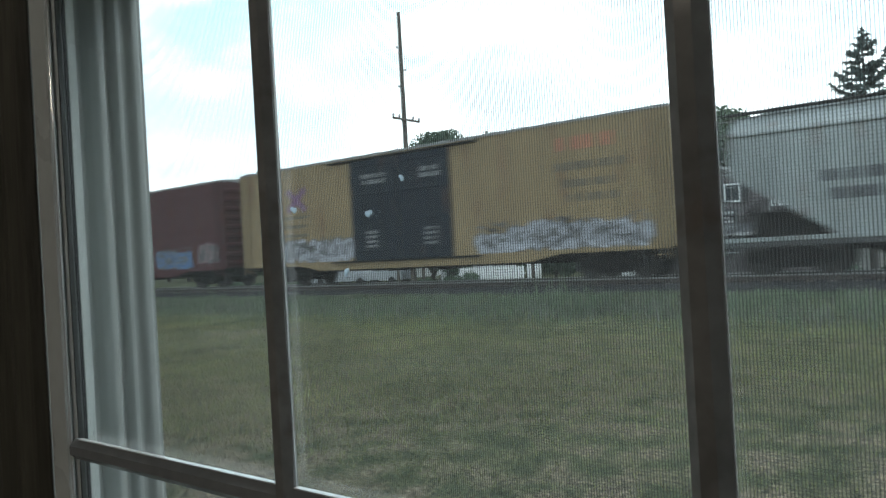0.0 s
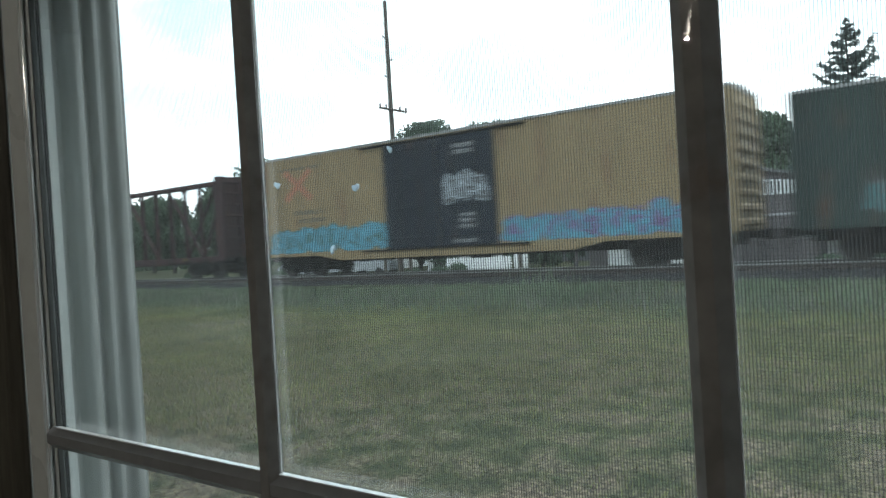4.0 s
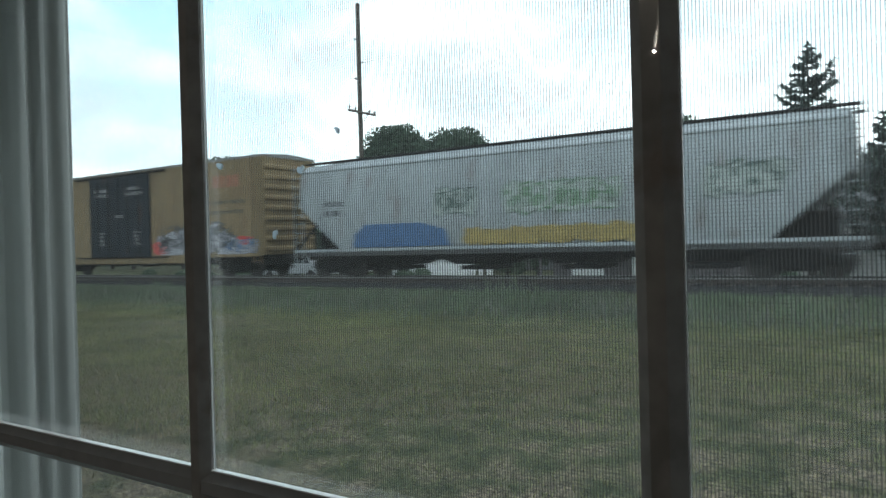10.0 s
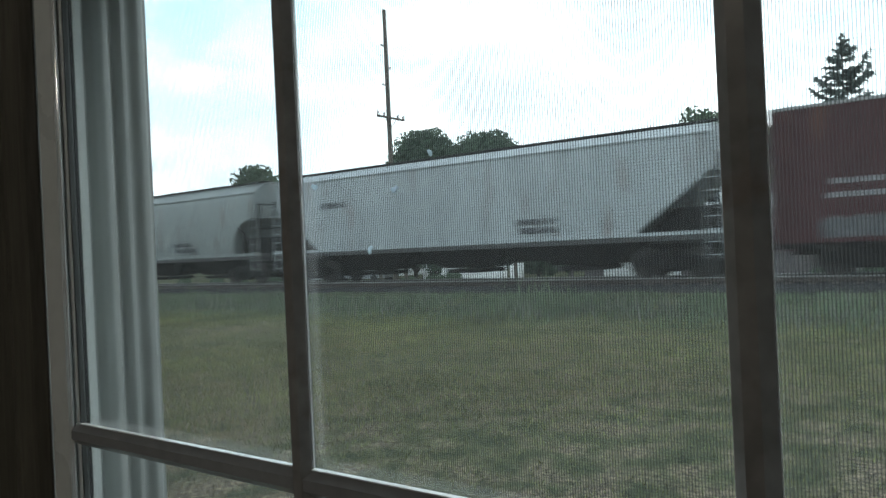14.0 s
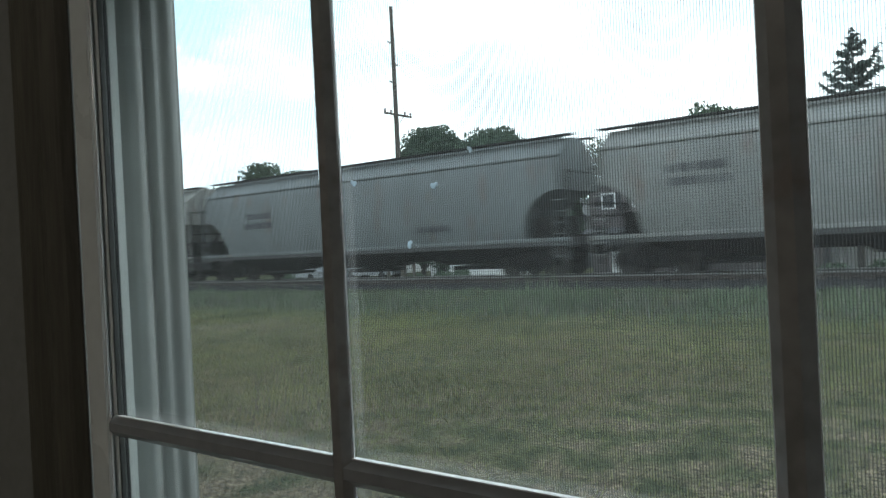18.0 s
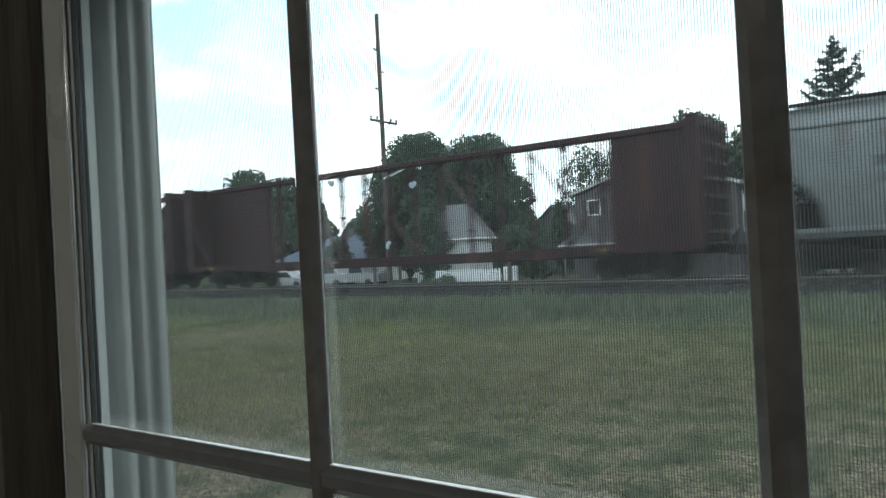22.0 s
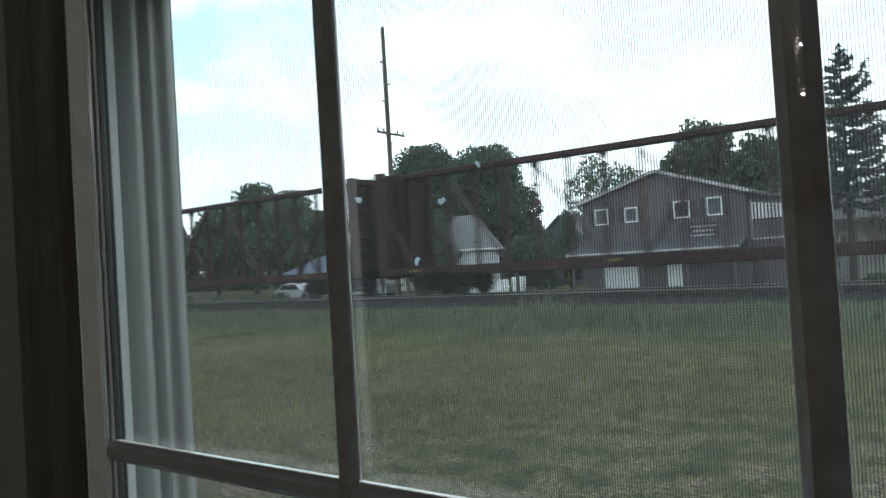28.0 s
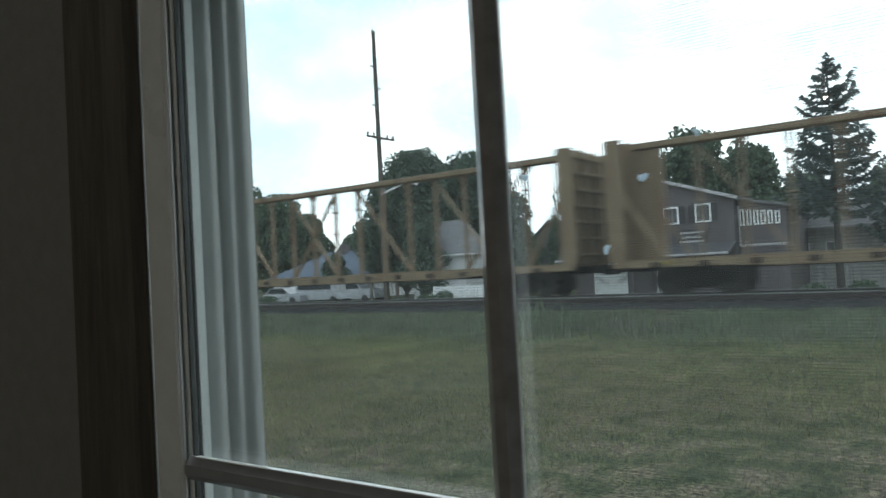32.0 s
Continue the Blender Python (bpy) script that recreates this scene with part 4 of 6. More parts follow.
def boxcar(length, top, paint, label, door=None, door_w=3.0, door_at=0.0, group="cars of the freight train", door_count=1, door_label=""):
    """A boxcar with corrugated ends, ribbed roof, sliding doors and side sills. Origin on the rails at mid-length."""
    car = thing("boxcar", label, "boxcar", group)
    h, f = HALF, length / 2
    zs = 0.95
    s = shape()
    box(s, -f + 0.04, f - 0.04, -h, h, zs, top - 0.12, 0.03)
    for k in range(int(length / 1.24)):
        x = -f + 0.6 + 1.24 * k
        if abs(x - door_at) < door_w * door_count / 2 + 0.3:
            continue
        for y in (-h, h):
            box(s, x - 0.02, x + 0.02, y - 0.008, y + 0.008, zs + 0.02, top - 0.16)
    part("body", s, PAINT[paint], car)
    s = shape()
    extrude(s, [(-h - 0.03, top - 0.14), (-h - 0.03, top - 0.06), (0, top + 0.05), (h + 0.03, top - 0.06), (h + 0.03, top - 0.14)], "x", -f, f)
    for k in range(int(length / 1.1)):
        x = -f + 0.5 + 1.1 * k
        extrude(s, [(-h, top - 0.06), (0, top + 0.055), (0, top + 0.10), (-h, top - 0.02)], "x", x - 0.04, x + 0.04)
        extrude(s, [(h, top - 0.06), (0, top + 0.055), (0, top + 0.10), (h, top - 0.02)], "x", x - 0.04, x + 0.04)
    part("roof", s, M_ROOF, car, "ribbed galvanised roof")
    for sg in (1, -1):
        s = shape()
        nr = 9
        for k in range(nr):
            z0 = zs + 0.1 + (top - 0.35 - zs) * k / nr
            z1 = z0 + (top - 0.35 - zs) / nr * 0.62
            extrude(s, [(sg * (f - 0.045), z0), (sg * (f + 0.035), z0 + 0.08), (sg * (f + 0.035), z1 - 0.08), (sg * (f - 0.045), z1)], "y", -h + 0.12, h - 0.12)
        for y in (-h + 0.05, h - 0.05):
            box(s, sg * (f - 0.045), sg * (f + 0.02), y - 0.05, y + 0.05, zs, top - 0.15)
        part("end_wall", s, PAINT[paint], car, "corrugated car end")
    s = shape()
    for y in (-h, h):
        yy = y - 0.012 if y < 0 else y + 0.012
        o = [(-f + 0.1, zs + 0.05), (f - 0.1, zs + 0.05), (f - 0.1, zs - 0.06), (f * 0.62, zs - 0.08), (f * 0.5, zs - 0.30), (-f * 0.5, zs - 0.30), (-f * 0.62, zs - 0.08), (-f + 0.1, zs - 0.06)]
        extrude(s, o, "y", min(y, yy) - 0.01, max(y, yy) + 0.01)
    part("side_sill", s, PAINT[paint], car)
    s = shape()
    box(s, -f + 0.2, f - 0.2, -0.35, 0.35, 0.55, zs, 0.02)
    for k in range(9):
        x = -f + 1 + (length - 2) * k / 8
        box(s, x - 0.06, x + 0.06, -h + 0.05, h - 0.05, 0.72, zs)
    rod(s, (-1.8, -0.9, 0.72), (-0.6, -0.9, 0.72), 0.2, 0.2, 12)
    box(s, 0.8, 1.5, -1.1, -0.5, 0.5, 0.95, 0.03)
    part("underframe", s, M_UNDER, car)
    if door:
        for k in range(door_count):
            x0 = door_at + (k - door_count / 2) * door_w
            for y in (-h, h):
                out = -1 if y < 0 else 1
                s = shape()
                a, b = (y + out * 0.03, y + out * 0.10)
                box(s, x0 + 0.02, x0 + door_w - 0.02, min(a, b), max(a, b), zs + 0.03, top - 0.28, 0.02)
                for q in range(4):
                    zz = zs + 0.35 + (top - 0.9 - zs) * q / 3
                    box(s, x0 + 0.12, x0 + door_w - 0.12, min(y + out * 0.095, y + out * 0.125), max(y + out * 0.095, y + out * 0.125), zz, zz + 0.09, 0.015)
                d = part("door", s, PAINT[door], car, door_label)
                s = shape()
                rod(s, (x0 + door_w * 0.32, y + out * 0.15, zs + 0.2), (x0 + door_w * 0.32, y + out * 0.15, top - 0.4), 0.022, 0.022, 6)
                rod(s, (x0 + door_w * 0.68, y + out * 0.15, zs + 0.2), (x0 + door_w * 0.68, y + out * 0.15, top - 0.4), 0.022, 0.022, 6)
                part("lock_rod", s, M_UNDER, d)
        for y, out in ((-h, -1), (h, 1)):
            a, b = sorted((y, y + out * 0.13))
            for z0, z1 in ((zs - 0.03, zs + 0.025), (top - 0.26, top - 0.2)):
                s = shape()
                box(s, door_at - door_w * door_count / 2 - 1.2, door_at + door_w * door_count / 2 + 1.2, a, b, z0, z1, 0.006)
                part("door_track", s, M_UNDER, car)
    for sx in (f - 0.35, -f + 0.35):
        s = shape()
        ladder_shape(s, sx, -h, 0.6, top - 0.2)
        part("ladder", s, PAINT[paint], car)
    add_ends(car, f, -f, 2.2)
    return car


def hopper(length, top, paint, label, barrel=0.5, bays=3, sill=1.12, slope=2.7, group="cars of the freight train", ribs=0, shoulder=0.5):
    """A covered hopper: barrel-sided body with sloped ends, roof hatches, outlets and end platforms."""
    car = thing("covered_hopper", label, "hopper car", group)
    f = length / 2
    zm, hh = (sill + top) / 2 - 0.1, (top - sill) / 2 + 0.15
    slope *= 0.68 if barrel > 0.8 else 1.0
    k0 = 9
    xs = [f - 0.35 - slope * i / k0 for i in range(k0 + 1)]
    xs = [-x for x in xs] + [-(f - 0.35 - slope) + (2 * (f - 0.35 - slope)) * i / 6 for i in range(1, 6)] + list(reversed(xs))

    def width_at(z):
        w = HALF * (1 - barrel * 0.20 * abs((z - zm) / hh) ** 2.2)
        return w * (1 - 0.8 * shoulder * max(0.0, (z - top + shoulder) / shoulder) ** 1.15)
    prof = []
    n = 15
    for i in range(n + 1):                      # side profile from the sill up to the roof's crown
        a = i / n
        z = sill + (top - sill) * (1 - (1 - a) ** 1.0)
        prof.append((width_at(z), z))
    crown = [(prof[-1][0] * c, top + 0.16 * math.sqrt(max(0, 1 - c * c)) * 1.0) for c in (0.96, 0.85, 0.6, 0.3)]
    v, fc = [], []
    ring = 2 * (n + 1 + len(crown)) + 1
    for x in xs:
        d = f - 0.35 - abs(x)
        if d >= slope:
            zb = sill
        elif barrel > 0.8:
            zb = sill + 1.58 * math.sqrt(1 - (max(0.0, d) / slope) ** 2)
        else:
            zb = sill + (1 - d / slope) * 1.75
        row = []
        for w, z in prof:
            zz = max(z, zb)
            row.append((width_at(zz), zz))
        row += crown
        left = [(x, -w, z) for w, z in row]
        right = [(x, w, z) for w, z in reversed(row)]
        v += left + [(x, 0, top + 0.165)] + right
    for i in range(len(xs) - 1):
        for j in range(ring):
            a, b = i * ring + j, i * ring + (j + 1) % ring
            fc.append((a, b, b + ring, a + ring))
    fc += [tuple(range(ring)), tuple(range((len(xs) - 1) * ring, len(xs) * ring))]
    part("body", (v, fc), PAINT[paint], car, smooth=True)
    if ribs:
        s = shape()
        for k in range(ribs):
            x = -(f - slope) + (2 * (f - slope)) * k / (ribs - 1)
            for y in (-1, 1):
                box(s, x - 0.04, x + 0.04, min(y * (HALF - 0.04), y * (HALF + 0.035)), max(y * (HALF - 0.04), y * (HALF + 0.035)), sill, top - 0.25)
        part("side_posts", s, PAINT[paint], car)
    s = shape()
    we = width_at(top - shoulder)
    for y in (-1, 1):
        box(s, -f + 0.3, f - 0.3, min(y * (we - 0.05), y * (we + 0.035)), max(y * (we - 0.05), y * (we + 0.035)), top - shoulder - 0.04, top - shoulder + 0.03, 0.01)
    part("side_plate", s, PAINT[paint], car, "long edge angle under the roof")
    s = shape()
    box(s, -f + 0.9, f - 0.9, -0.32, 0.32, top + 0.13, top + 0.27, 0.03)
    for k in range(10):
        x = -f + 1.4 + (length - 2.8) * k / 9
        box(s, x - 0.05, x + 0.05, -0.4, 0.4, top + 0.2, top + 0.31)
    part("hatch_cover", s, PAINT[paint], car, "long roof hatch")
    s = shape()
    for y in (-0.75, 0.75):
        box(s, -f + 0.1, f - 0.1, y - 0.2, y + 0.2, top + 0.17, top + 0.21)
    part("running_board", s, M_TREAD, car, "dark grated roof walkway")
    s = shape()
    for y in (-HALF + 0.06, HALF - 0.06):
        box(s, -f, f, y - 0.05, y + 0.05, sill - 0.22, sill - 0.062, 0.01)
    for sg in (-1, 1):
        box(s, sg * f - 0.08, sg * f + 0.08, -HALF + 0.02, HALF - 0.02, sill - 0.22, sill + 0.04, 0.02)
        box(s, min(sg * (f - 2.6), sg * f), max(sg * (f - 2.6), sg * f), -0.5, 0.5, sill - 0.3, sill - 0.06)
    part("side_sill", s, M_SILL, car, "dirty side sill")
    s = shape()
    for y in (-HALF + 0.03, HALF - 0.03):
        box(s, -f, f, y - 0.04, y + 0.04, sill - 0.06, sill + 0.05, 0.008)
    part("sill_flange", s, PAINT[paint], car, "painted sill flange catching the light")
    part("centre_sill", box(shape(), -f + 0.4, f - 0.4, -0.42, 0.42, 0.62, sill - 0.1, 0.02), M_UNDER, car)
    for k in range(bays):
        x = (k - (bays - 1) / 2) * (length - 2 * slope) / bays * 0.98
        wx = (length - 2 * slope) / bays * 0.49
        s = shape()
        v = [(x - wx, -1.35, sill - 0.05), (x + wx, -1.35, sill - 0.05), (x + wx, 1.35, sill - 0.05), (x - wx, 1.35, sill - 0.05),
             (x - wx * 0.5, -0.6, 0.46), (x + wx * 0.5, -0.6, 0.46), (x + wx * 0.5, 0.6, 0.46), (x - wx * 0.5, 0.6, 0.46)]
        put(s, v, [(0, 1, 2, 3), (4, 5, 6, 7), (0, 1, 5, 4), (1, 2, 6, 5), (2, 3, 7, 6), (3, 0, 4, 7)])
        box(s, x - wx * 0.36, x + wx * 0.36, -0.75, 0.75, 0.28, 0.42, 0.02)
        part("outlet", s, M_UNDER, car, "dirty discharge outlet")
    for sg in (1, -1):
        e = shape()
        for y in (-HALF + 0.08, HALF - 0.08):
            beam(e, (sg * (f - 0.05), y, sill), (sg * (f - 0.05), y, sill + 2.2), 0.06, 0.06)
            beam(e, (sg * (f - 0.05), y, sill), (sg * (f - 1.7), y, sill + 1.45), 0.08, 0.08)
            beam(e, (sg * (f - 1.1), y, sill), (sg * (f - 1.1), y, sill + 1.0), 0.06, 0.06)
        for z in (0.7, 1.1, 2.15):
            beam(e, (sg * (f - 0.05), -HALF + 0.08, sill + z), (sg * (f - 0.05), HALF - 0.08, sill + z), 0.04, 0.04)
        box(e, min(sg * (f - 2.4), sg * (f + 0.1)), max(sg * (f - 2.4), sg * (f + 0.1)), -0.25, 0.25, sill - 0.05, sill + 0.12)
        box(e, min(sg * (f - 2.3), sg * (f - 0.75)), max(sg * (f - 2.3), sg * (f - 0.75)), -0.85, 0.85, sill - 0.1, sill + 0.75, 0.03)
        part("end_frame", e, M_UNDER, car, "open end platform and braces")
        s = shape()
        ladder_shape(s, sg * (f - 0.3), -HALF + 0.06, 0.55, top + 0.1, 0.46)
        part("ladder", s, PAINT[paint], car)
    add_ends(car, f, -f, 1.75)
    return car


def centerbeam(length, paint, label, panel=0.6, group="cars of the freight train", top=4.72, rear_panel=None):
    """An empty centre-beam flatcar: deck, tall end bulkheads, a centre truss of posts and braces under a top chord."""
    car = thing("centerbeam_flatcar", label, "flatcar", group)
    f = length / 2
    pc = PAINT[paint]
    s = shape()
    box(s, -f, f, -1.42, 1.42, 0.98, 1.06, 0.01)
    for y in (-1.40, 1.40):
        o = [(-f, 1.08), (f, 1.08), (f, 0.86), (f * 0.72, 0.84), (f * 0.6, 0.77), (-f * 0.6, 0.77), (-f * 0.72, 0.84), (-f, 0.86)]
        extrude(s, o, "y", y - 0.05, y + 0.05)
    part("deck", s, pc, car)
    s = shape()
    box(s, -f + 0.3, f - 0.3, -0.3, 0.3, 0.72, 0.98, 0.02)
    for k in range(13):
        x = -f + 0.8 + (length - 1.6) * k / 12
        box(s, x - 0.05, x + 0.05, -1.35, 1.35, 0.82, 0.98)
    part("underframe", s, M_UNDER, car)
    s = shape()
    box(s, -f + 0.3, f - 0.3, -0.24, 0.24, top - 0.20, top, 0.03)
    part("top_chord", s, pc, car)
    # posts in pairs and braces between them
    n = 17
    inner = length - 2 * 1.0
    for k in range(1, n):
        x = -inner / 2 + inner * k / n
        s = shape()
        beam(s, (x, 0, 1.06), (x, 0, top - 0.19), 0.17, 0.075, (1, 0, 0))
        for z in (1.9, 2.8, 3.7):
            beam(s, (x - 0.09, 0, z), (x + 0.09, 0, z), 0.34, 0.05)
        part("post", s, pc, car)
    for k, d in ((1, 2), (4, 2), (7, 2), (9, -2), (10, 2), (13, 2), (16, -2)):
        x = -inner / 2 + inner * k / n
        s = shape()
        beam(s, (x, 0, top - 0.25), (x + d * inner / n * 0.98, 0, 1.1), 0.16, 0.055)
        part("brace", s, pc, car)
    for k in range(0, n, 2):
        x = -inner / 2 + inner * (k + 0.001) / n
        s = shape()
        extrude(s, [(x - 0.22, top - 0.19), (x + 0.22, top - 0.19), (x + 0.1, top - 0.42), (x - 0.1, top - 0.42)], "y", -0.05, 0.05)
        part("gusset", s, pc, car)
    for sg in (1, -1):
        s = shape()
        x0, x1 = sorted((sg * (f - 0.10), sg * f))
        box(s, x0, x1, -1.42, 1.42, 1.06, top - 0.02, 0.02)
        for k in range(7):
            z = 1.3 + (top - 1.6) * k / 6
            a, b = sorted((sg * f, sg * (f + 0.10)))
            box(s, a, b, -1.36, 1.36, z, z + 0.11, 0.015)
        for y in (-1.40, -0.5, 0.5, 1.40):
            a, b = sorted((sg * (f - 0.42), sg * (f + 0.12)))
            box(s, a, b, y - 0.05, y + 0.05, 1.06, top, 0.012)
        part("bulkhead", s, pc, car, "ribbed end bulkhead")
        s = shape()
        for y in (-1.38, 1.38):
            beam(s, (sg * (f - 0.3), y, 3.2), (sg * (f - 1.55), y, 1.1), 0.10, 0.12, (0, 1, 0))
        w = rear_panel if rear_panel and sg < 0 else panel
        box(s, min(sg * (f - w), sg * (f - 0.12)), max(sg * (f - w), sg * (f - 0.12)), -0.14, 0.14, 1.06, top - 0.21, 0.02)
        part("end_panel", s, pc, car, "solid web beside the bulkhead")
    s = shape()
    for k in range(16):
        x = -f + 1.3 + (length - 2.6) * k / 15
        box(s, x - 0.12, x + 0.12, -1.5, -1.44, 0.84, 1.0, 0.02)
    part("winches", s, M_UNDER, car)["kind"] = "stuff"
    for k in (0.07, 0.4, 0.88):
        x = -f + length * k
        part("reflector", box(shape(), x - 0.24, x + 0.24, -1.458, -1.451, 0.93, 1.01), M_REFLECT, car, "dirty yellow reflective tape")
    add_ends(car, f, -f, 2.3)
    return car


def make_train():
    """All cars in order, each with the place of its middle along the track at 0 s."""
    out = []

    def on(car, a, b):
        out.append((car, (a + b) / 2))
        return car
    g = hopper(19.2, 4.35, "stone", "light grey covered hopper car with faded lettering", 0.35, 3, 1.0)
    bars(g, -7.0, -4.6, 2.7, 2, 0.28, 0.2, M_BARS["dark"], 1)
    on(g, 13.0, -6.2)
    y1 = boxcar(19.8, 5.14, "yellow", "yellow boxcar with a dark double door and silver graffiti", "navy", 2.45, -0.5, door_count=2, door_label="dark navy sliding door")
    tag(y1, 2.9, 9.2, 0.97, 2.1, "silver", "mute", 11, letters=9, arch=0.35, strokes=9)
    tag(y1, -8.4, -3.0, 0.97, 2.05, "silver", "mute", 12, letters=8, strokes=9)
    bars(y1, 5.5, 9.2, 3.75, 1, 0.26, 0.1, M_BARS["faint"], 2)
    bars(y1, 6.2, 8.6, 3.2, 2, 0.24, 0.22, M_BARS["faint"], 8)
    bars(y1, 6.1, 8.4, 4.55, 1, 0.42, 0.1, M_BARS["red"], 3)
    bars(y1, -7.8, -5.4, 3.0, 3, 0.14, 0.24, M_BARS["faint"], 4)
    emblem(y1, -6.2, 3.65)
    bars(y1, -2.5, -0.8, 4.3, 2, 0.16, 0.08, M_BARS["white"], 5, -HALF - 0.135)
    bars(y1, 0.5, 1.7, 4.3, 2, 0.16, 0.08, M_BARS["white"], 6, -HALF - 0.135)
    for bx in (-2.2, 0.7):
        bars(y1, bx, bx + 0.7, 2.1, 4, 0.1, 0.08, M_BARS["white"], 7, -HALF - 0.135)
    on(y1, -7.4, -27.2)
    r1 = boxcar(16.5, 5.13, "red", "oxide red boxcar with blue and silver graffiti", "red", 2.5, 0.0)
    tag(r1, -6.6, -1.8, 1.55, 2.95, "dim", "silver", 27, letters=6, strokes=16, arch=0.3)
    tag(r1, -5.5, -1.7, 0.98, 1.75, "blue", "cyan", 21, letters=5, strokes=9, y=-HALF - 0.03)
    tag(r1, -0.3, 2.2, 1.0, 1.9, "dim", "mute", 28, letters=5, strokes=14)
    tag(r1, 2.6, 5.6, 1.0, 2.1, "blue", "mute", 22, letters=4, strokes=12)
    tag(r1, 6.2, 7.8, 1.2, 2.2, "dim", "pink", 26, letters=4, strokes=8)
    bars(r1, 0.3, 1.6, 3.4, 1, 0.42, 0.1, M_BARS["white"], 24)
    bars(r1, -7.5, -5.8, 2.35, 2, 0.22, 0.2, M_BARS["white"], 25)
    for z in (2.85, 3.75):
        part("side_rail", box(shape(), -6.4, 6.4, -HALF - 0.035, -HALF - 0.004, z, z + 0.06), PAINT["red"], r1)
    on(r1, -28.6, -45.1)
    c = centerbeam(23.6, "brown", "empty brown centre-beam flatcar with pinkish bulkheads")
    on(c, -47.0, -70.6)
    d = boxcar(16.4, 4.55, "dark", "dark green boxcar with pale graffiti", "dark", 2.6, 0.0)
    tag(d, 2.6, 7.4, 1.5, 2.5, "mute", "teal", 31, strokes=8)
    tag(d, -6.5, 1.0, 1.3, 2.2, "teal", "mute", 32, strokes=8)
    bars(d, 3.2, 5.8, 3.6, 3, 0.26, 0.08, M_BARS["gold"], 33)
    on(d, -72.3, -88.7)
    y2 = boxcar(20.1, 5.08, "yellow", "yellow boxcar with dark doors and cyan graffiti along its base", "navy", 2.45, -0.04, door_count=2, door_label="dark navy sliding door with graffiti")
    tag(y2, -9.0, -2.5, 0.96, 2.08, "cyan", "teal", 41, letters=10)
    tag(y2, 2.6, 9.0, 0.96, 2.0, "cyan", "purple", 42, letters=9, strokes=7)
    tag(y2, 0.3, 2.1, 2.5, 3.5, "dim", "grey", 43, -HALF - 0.14, letters=3, strokes=12)
    bars(y2, 0.6, 1.8, 4.5, 2, 0.14, 0.08, M_BARS["white"], 46, -HALF - 0.135)
    bars(y2, 0.9, 1.6, 2.1, 3, 0.12, 0.08, M_BARS["white"], 47, -HALF - 0.135)
    bars(y2, 0.5, 1.6, 1.2, 1, 0.12, 0.08, M_BARS["white"], 48, -HALF - 0.135)
    bars(y2, -8.5, -5.6, 4.55, 1, 0.12, 0.1, M_BARS["faint"], 44)
    bars(y2, -7.6, -5.6, 2.75, 2, 0.18, 0.15, M_BARS["faint"], 45)
    emblem(y2, -7.2, 3.8, 0.75, 0.24, "red")
    on(y2, -90.1, -110.2)
    for a, b, p, lab in ((-112.6, -136.4, "umber", "empty dark brown centre-beam flatcar"), (-137.7, -161.4, "umber", "empty dark brown centre-beam flatcar"),
                         (-163.0, -187.0, "umber", "empty dark brown centre-beam flatcar with orange stains"), (-188.3, -212.2, "brown", "empty weathered brown centre-beam flatcar with rusty deck")):
        on(centerbeam(a - b, p, lab), a, b)
    tk = hopper(19.7, 4.32, "ash", "pale grey hopper car with thin green graffiti and colour blocks", 0.75, 4, 1.05, 2.0, shoulder=0.2)
    tag(tk, -3.1, -1.4, 2.15, 3.2, "pale", "mint", 51, letters=4, y=-HALF - 0.015, thin=0.1, strokes=6)
    tag(tk, -0.35, 3.5, 2.1, 3.15, "pale", "green", 56, letters=7, y=-HALF - 0.015, thin=0.1, strokes=7)
    tag(tk, 5.9, 8.0, 2.3, 3.3, "pale", "mint", 57, letters=4, y=-HALF - 0.015, thin=0.1, strokes=6)
    s = shape()
    extrude(s, [(-6.8, 1.14), (-2.5, 1.14), (-2.7, 1.7), (-3.7, 1.96), (-6.2, 1.97), (-6.7, 1.6)], "y", -HALF - 0.004, -HALF + 0.001)
    part("graffiti", s, M_TAG["blue"], tk, "solid blue spray-painted block")
    tag(tk, -1.9, 4.9, 1.14, 1.72, "ochre", "ochre", 53, letters=12, y=-HALF - 0.004)
    bars(tk, -8.3, -7.2, 2.9, 2, 0.2, 0.15, M_BARS["dark"], 54)
    on(tk, -213.2, -232.9)
    y3 = boxcar(19.8, 5.13, "yellow", "yellow boxcar with dark doors and a large silver graffiti piece", "navy", 2.45, 0.0, door_count=2, door_label="dark navy sliding door")
    tag(y3, 2.9, 8.4, 0.98, 2.5, "silver", "dim", 61, letters=8, strokes=9, arch=0.4, thin=0.07)
    tag(y3, 7.4, 9.5, 1.0, 1.7, "silver", "blue", 60, letters=3, strokes=9)
    tag(y3, 2.6, 3.4, 1.0, 1.7, "red", "red", 62, letters=1)
    tag(y3, 8.2, 9.2, 1.3, 1.8, "red", "red", 63, letters=1)
    bars(y3, 6.7, 8.7, 4.35, 1, 0.5, 0.1, M_BARS["red"], 64)
    bars(y3, 6.2, 9.0, 3.3, 2, 0.16, 0.26, M_BARS["faint"], 65)
    bars(y3, -7.9, -5.2, 2.9, 2, 0.18, 0.3, M_BARS["faint"], 66)
    bars(y3, -2.0, -0.6, 4.3, 2, 0.16, 0.08, M_BARS["white"], 67, -HALF - 0.135)
    bars(y3, 0.6, 2.0, 4.3, 2, 0.16, 0.08, M_BARS["white"], 68, -HALF - 0.135)
    for bx in (-1.7, 1.2):
        bars(y3, bx, bx + 0.6, 2.2, 4, 0.1, 0.08, M_BARS["white"], 69, -HALF - 0.135)
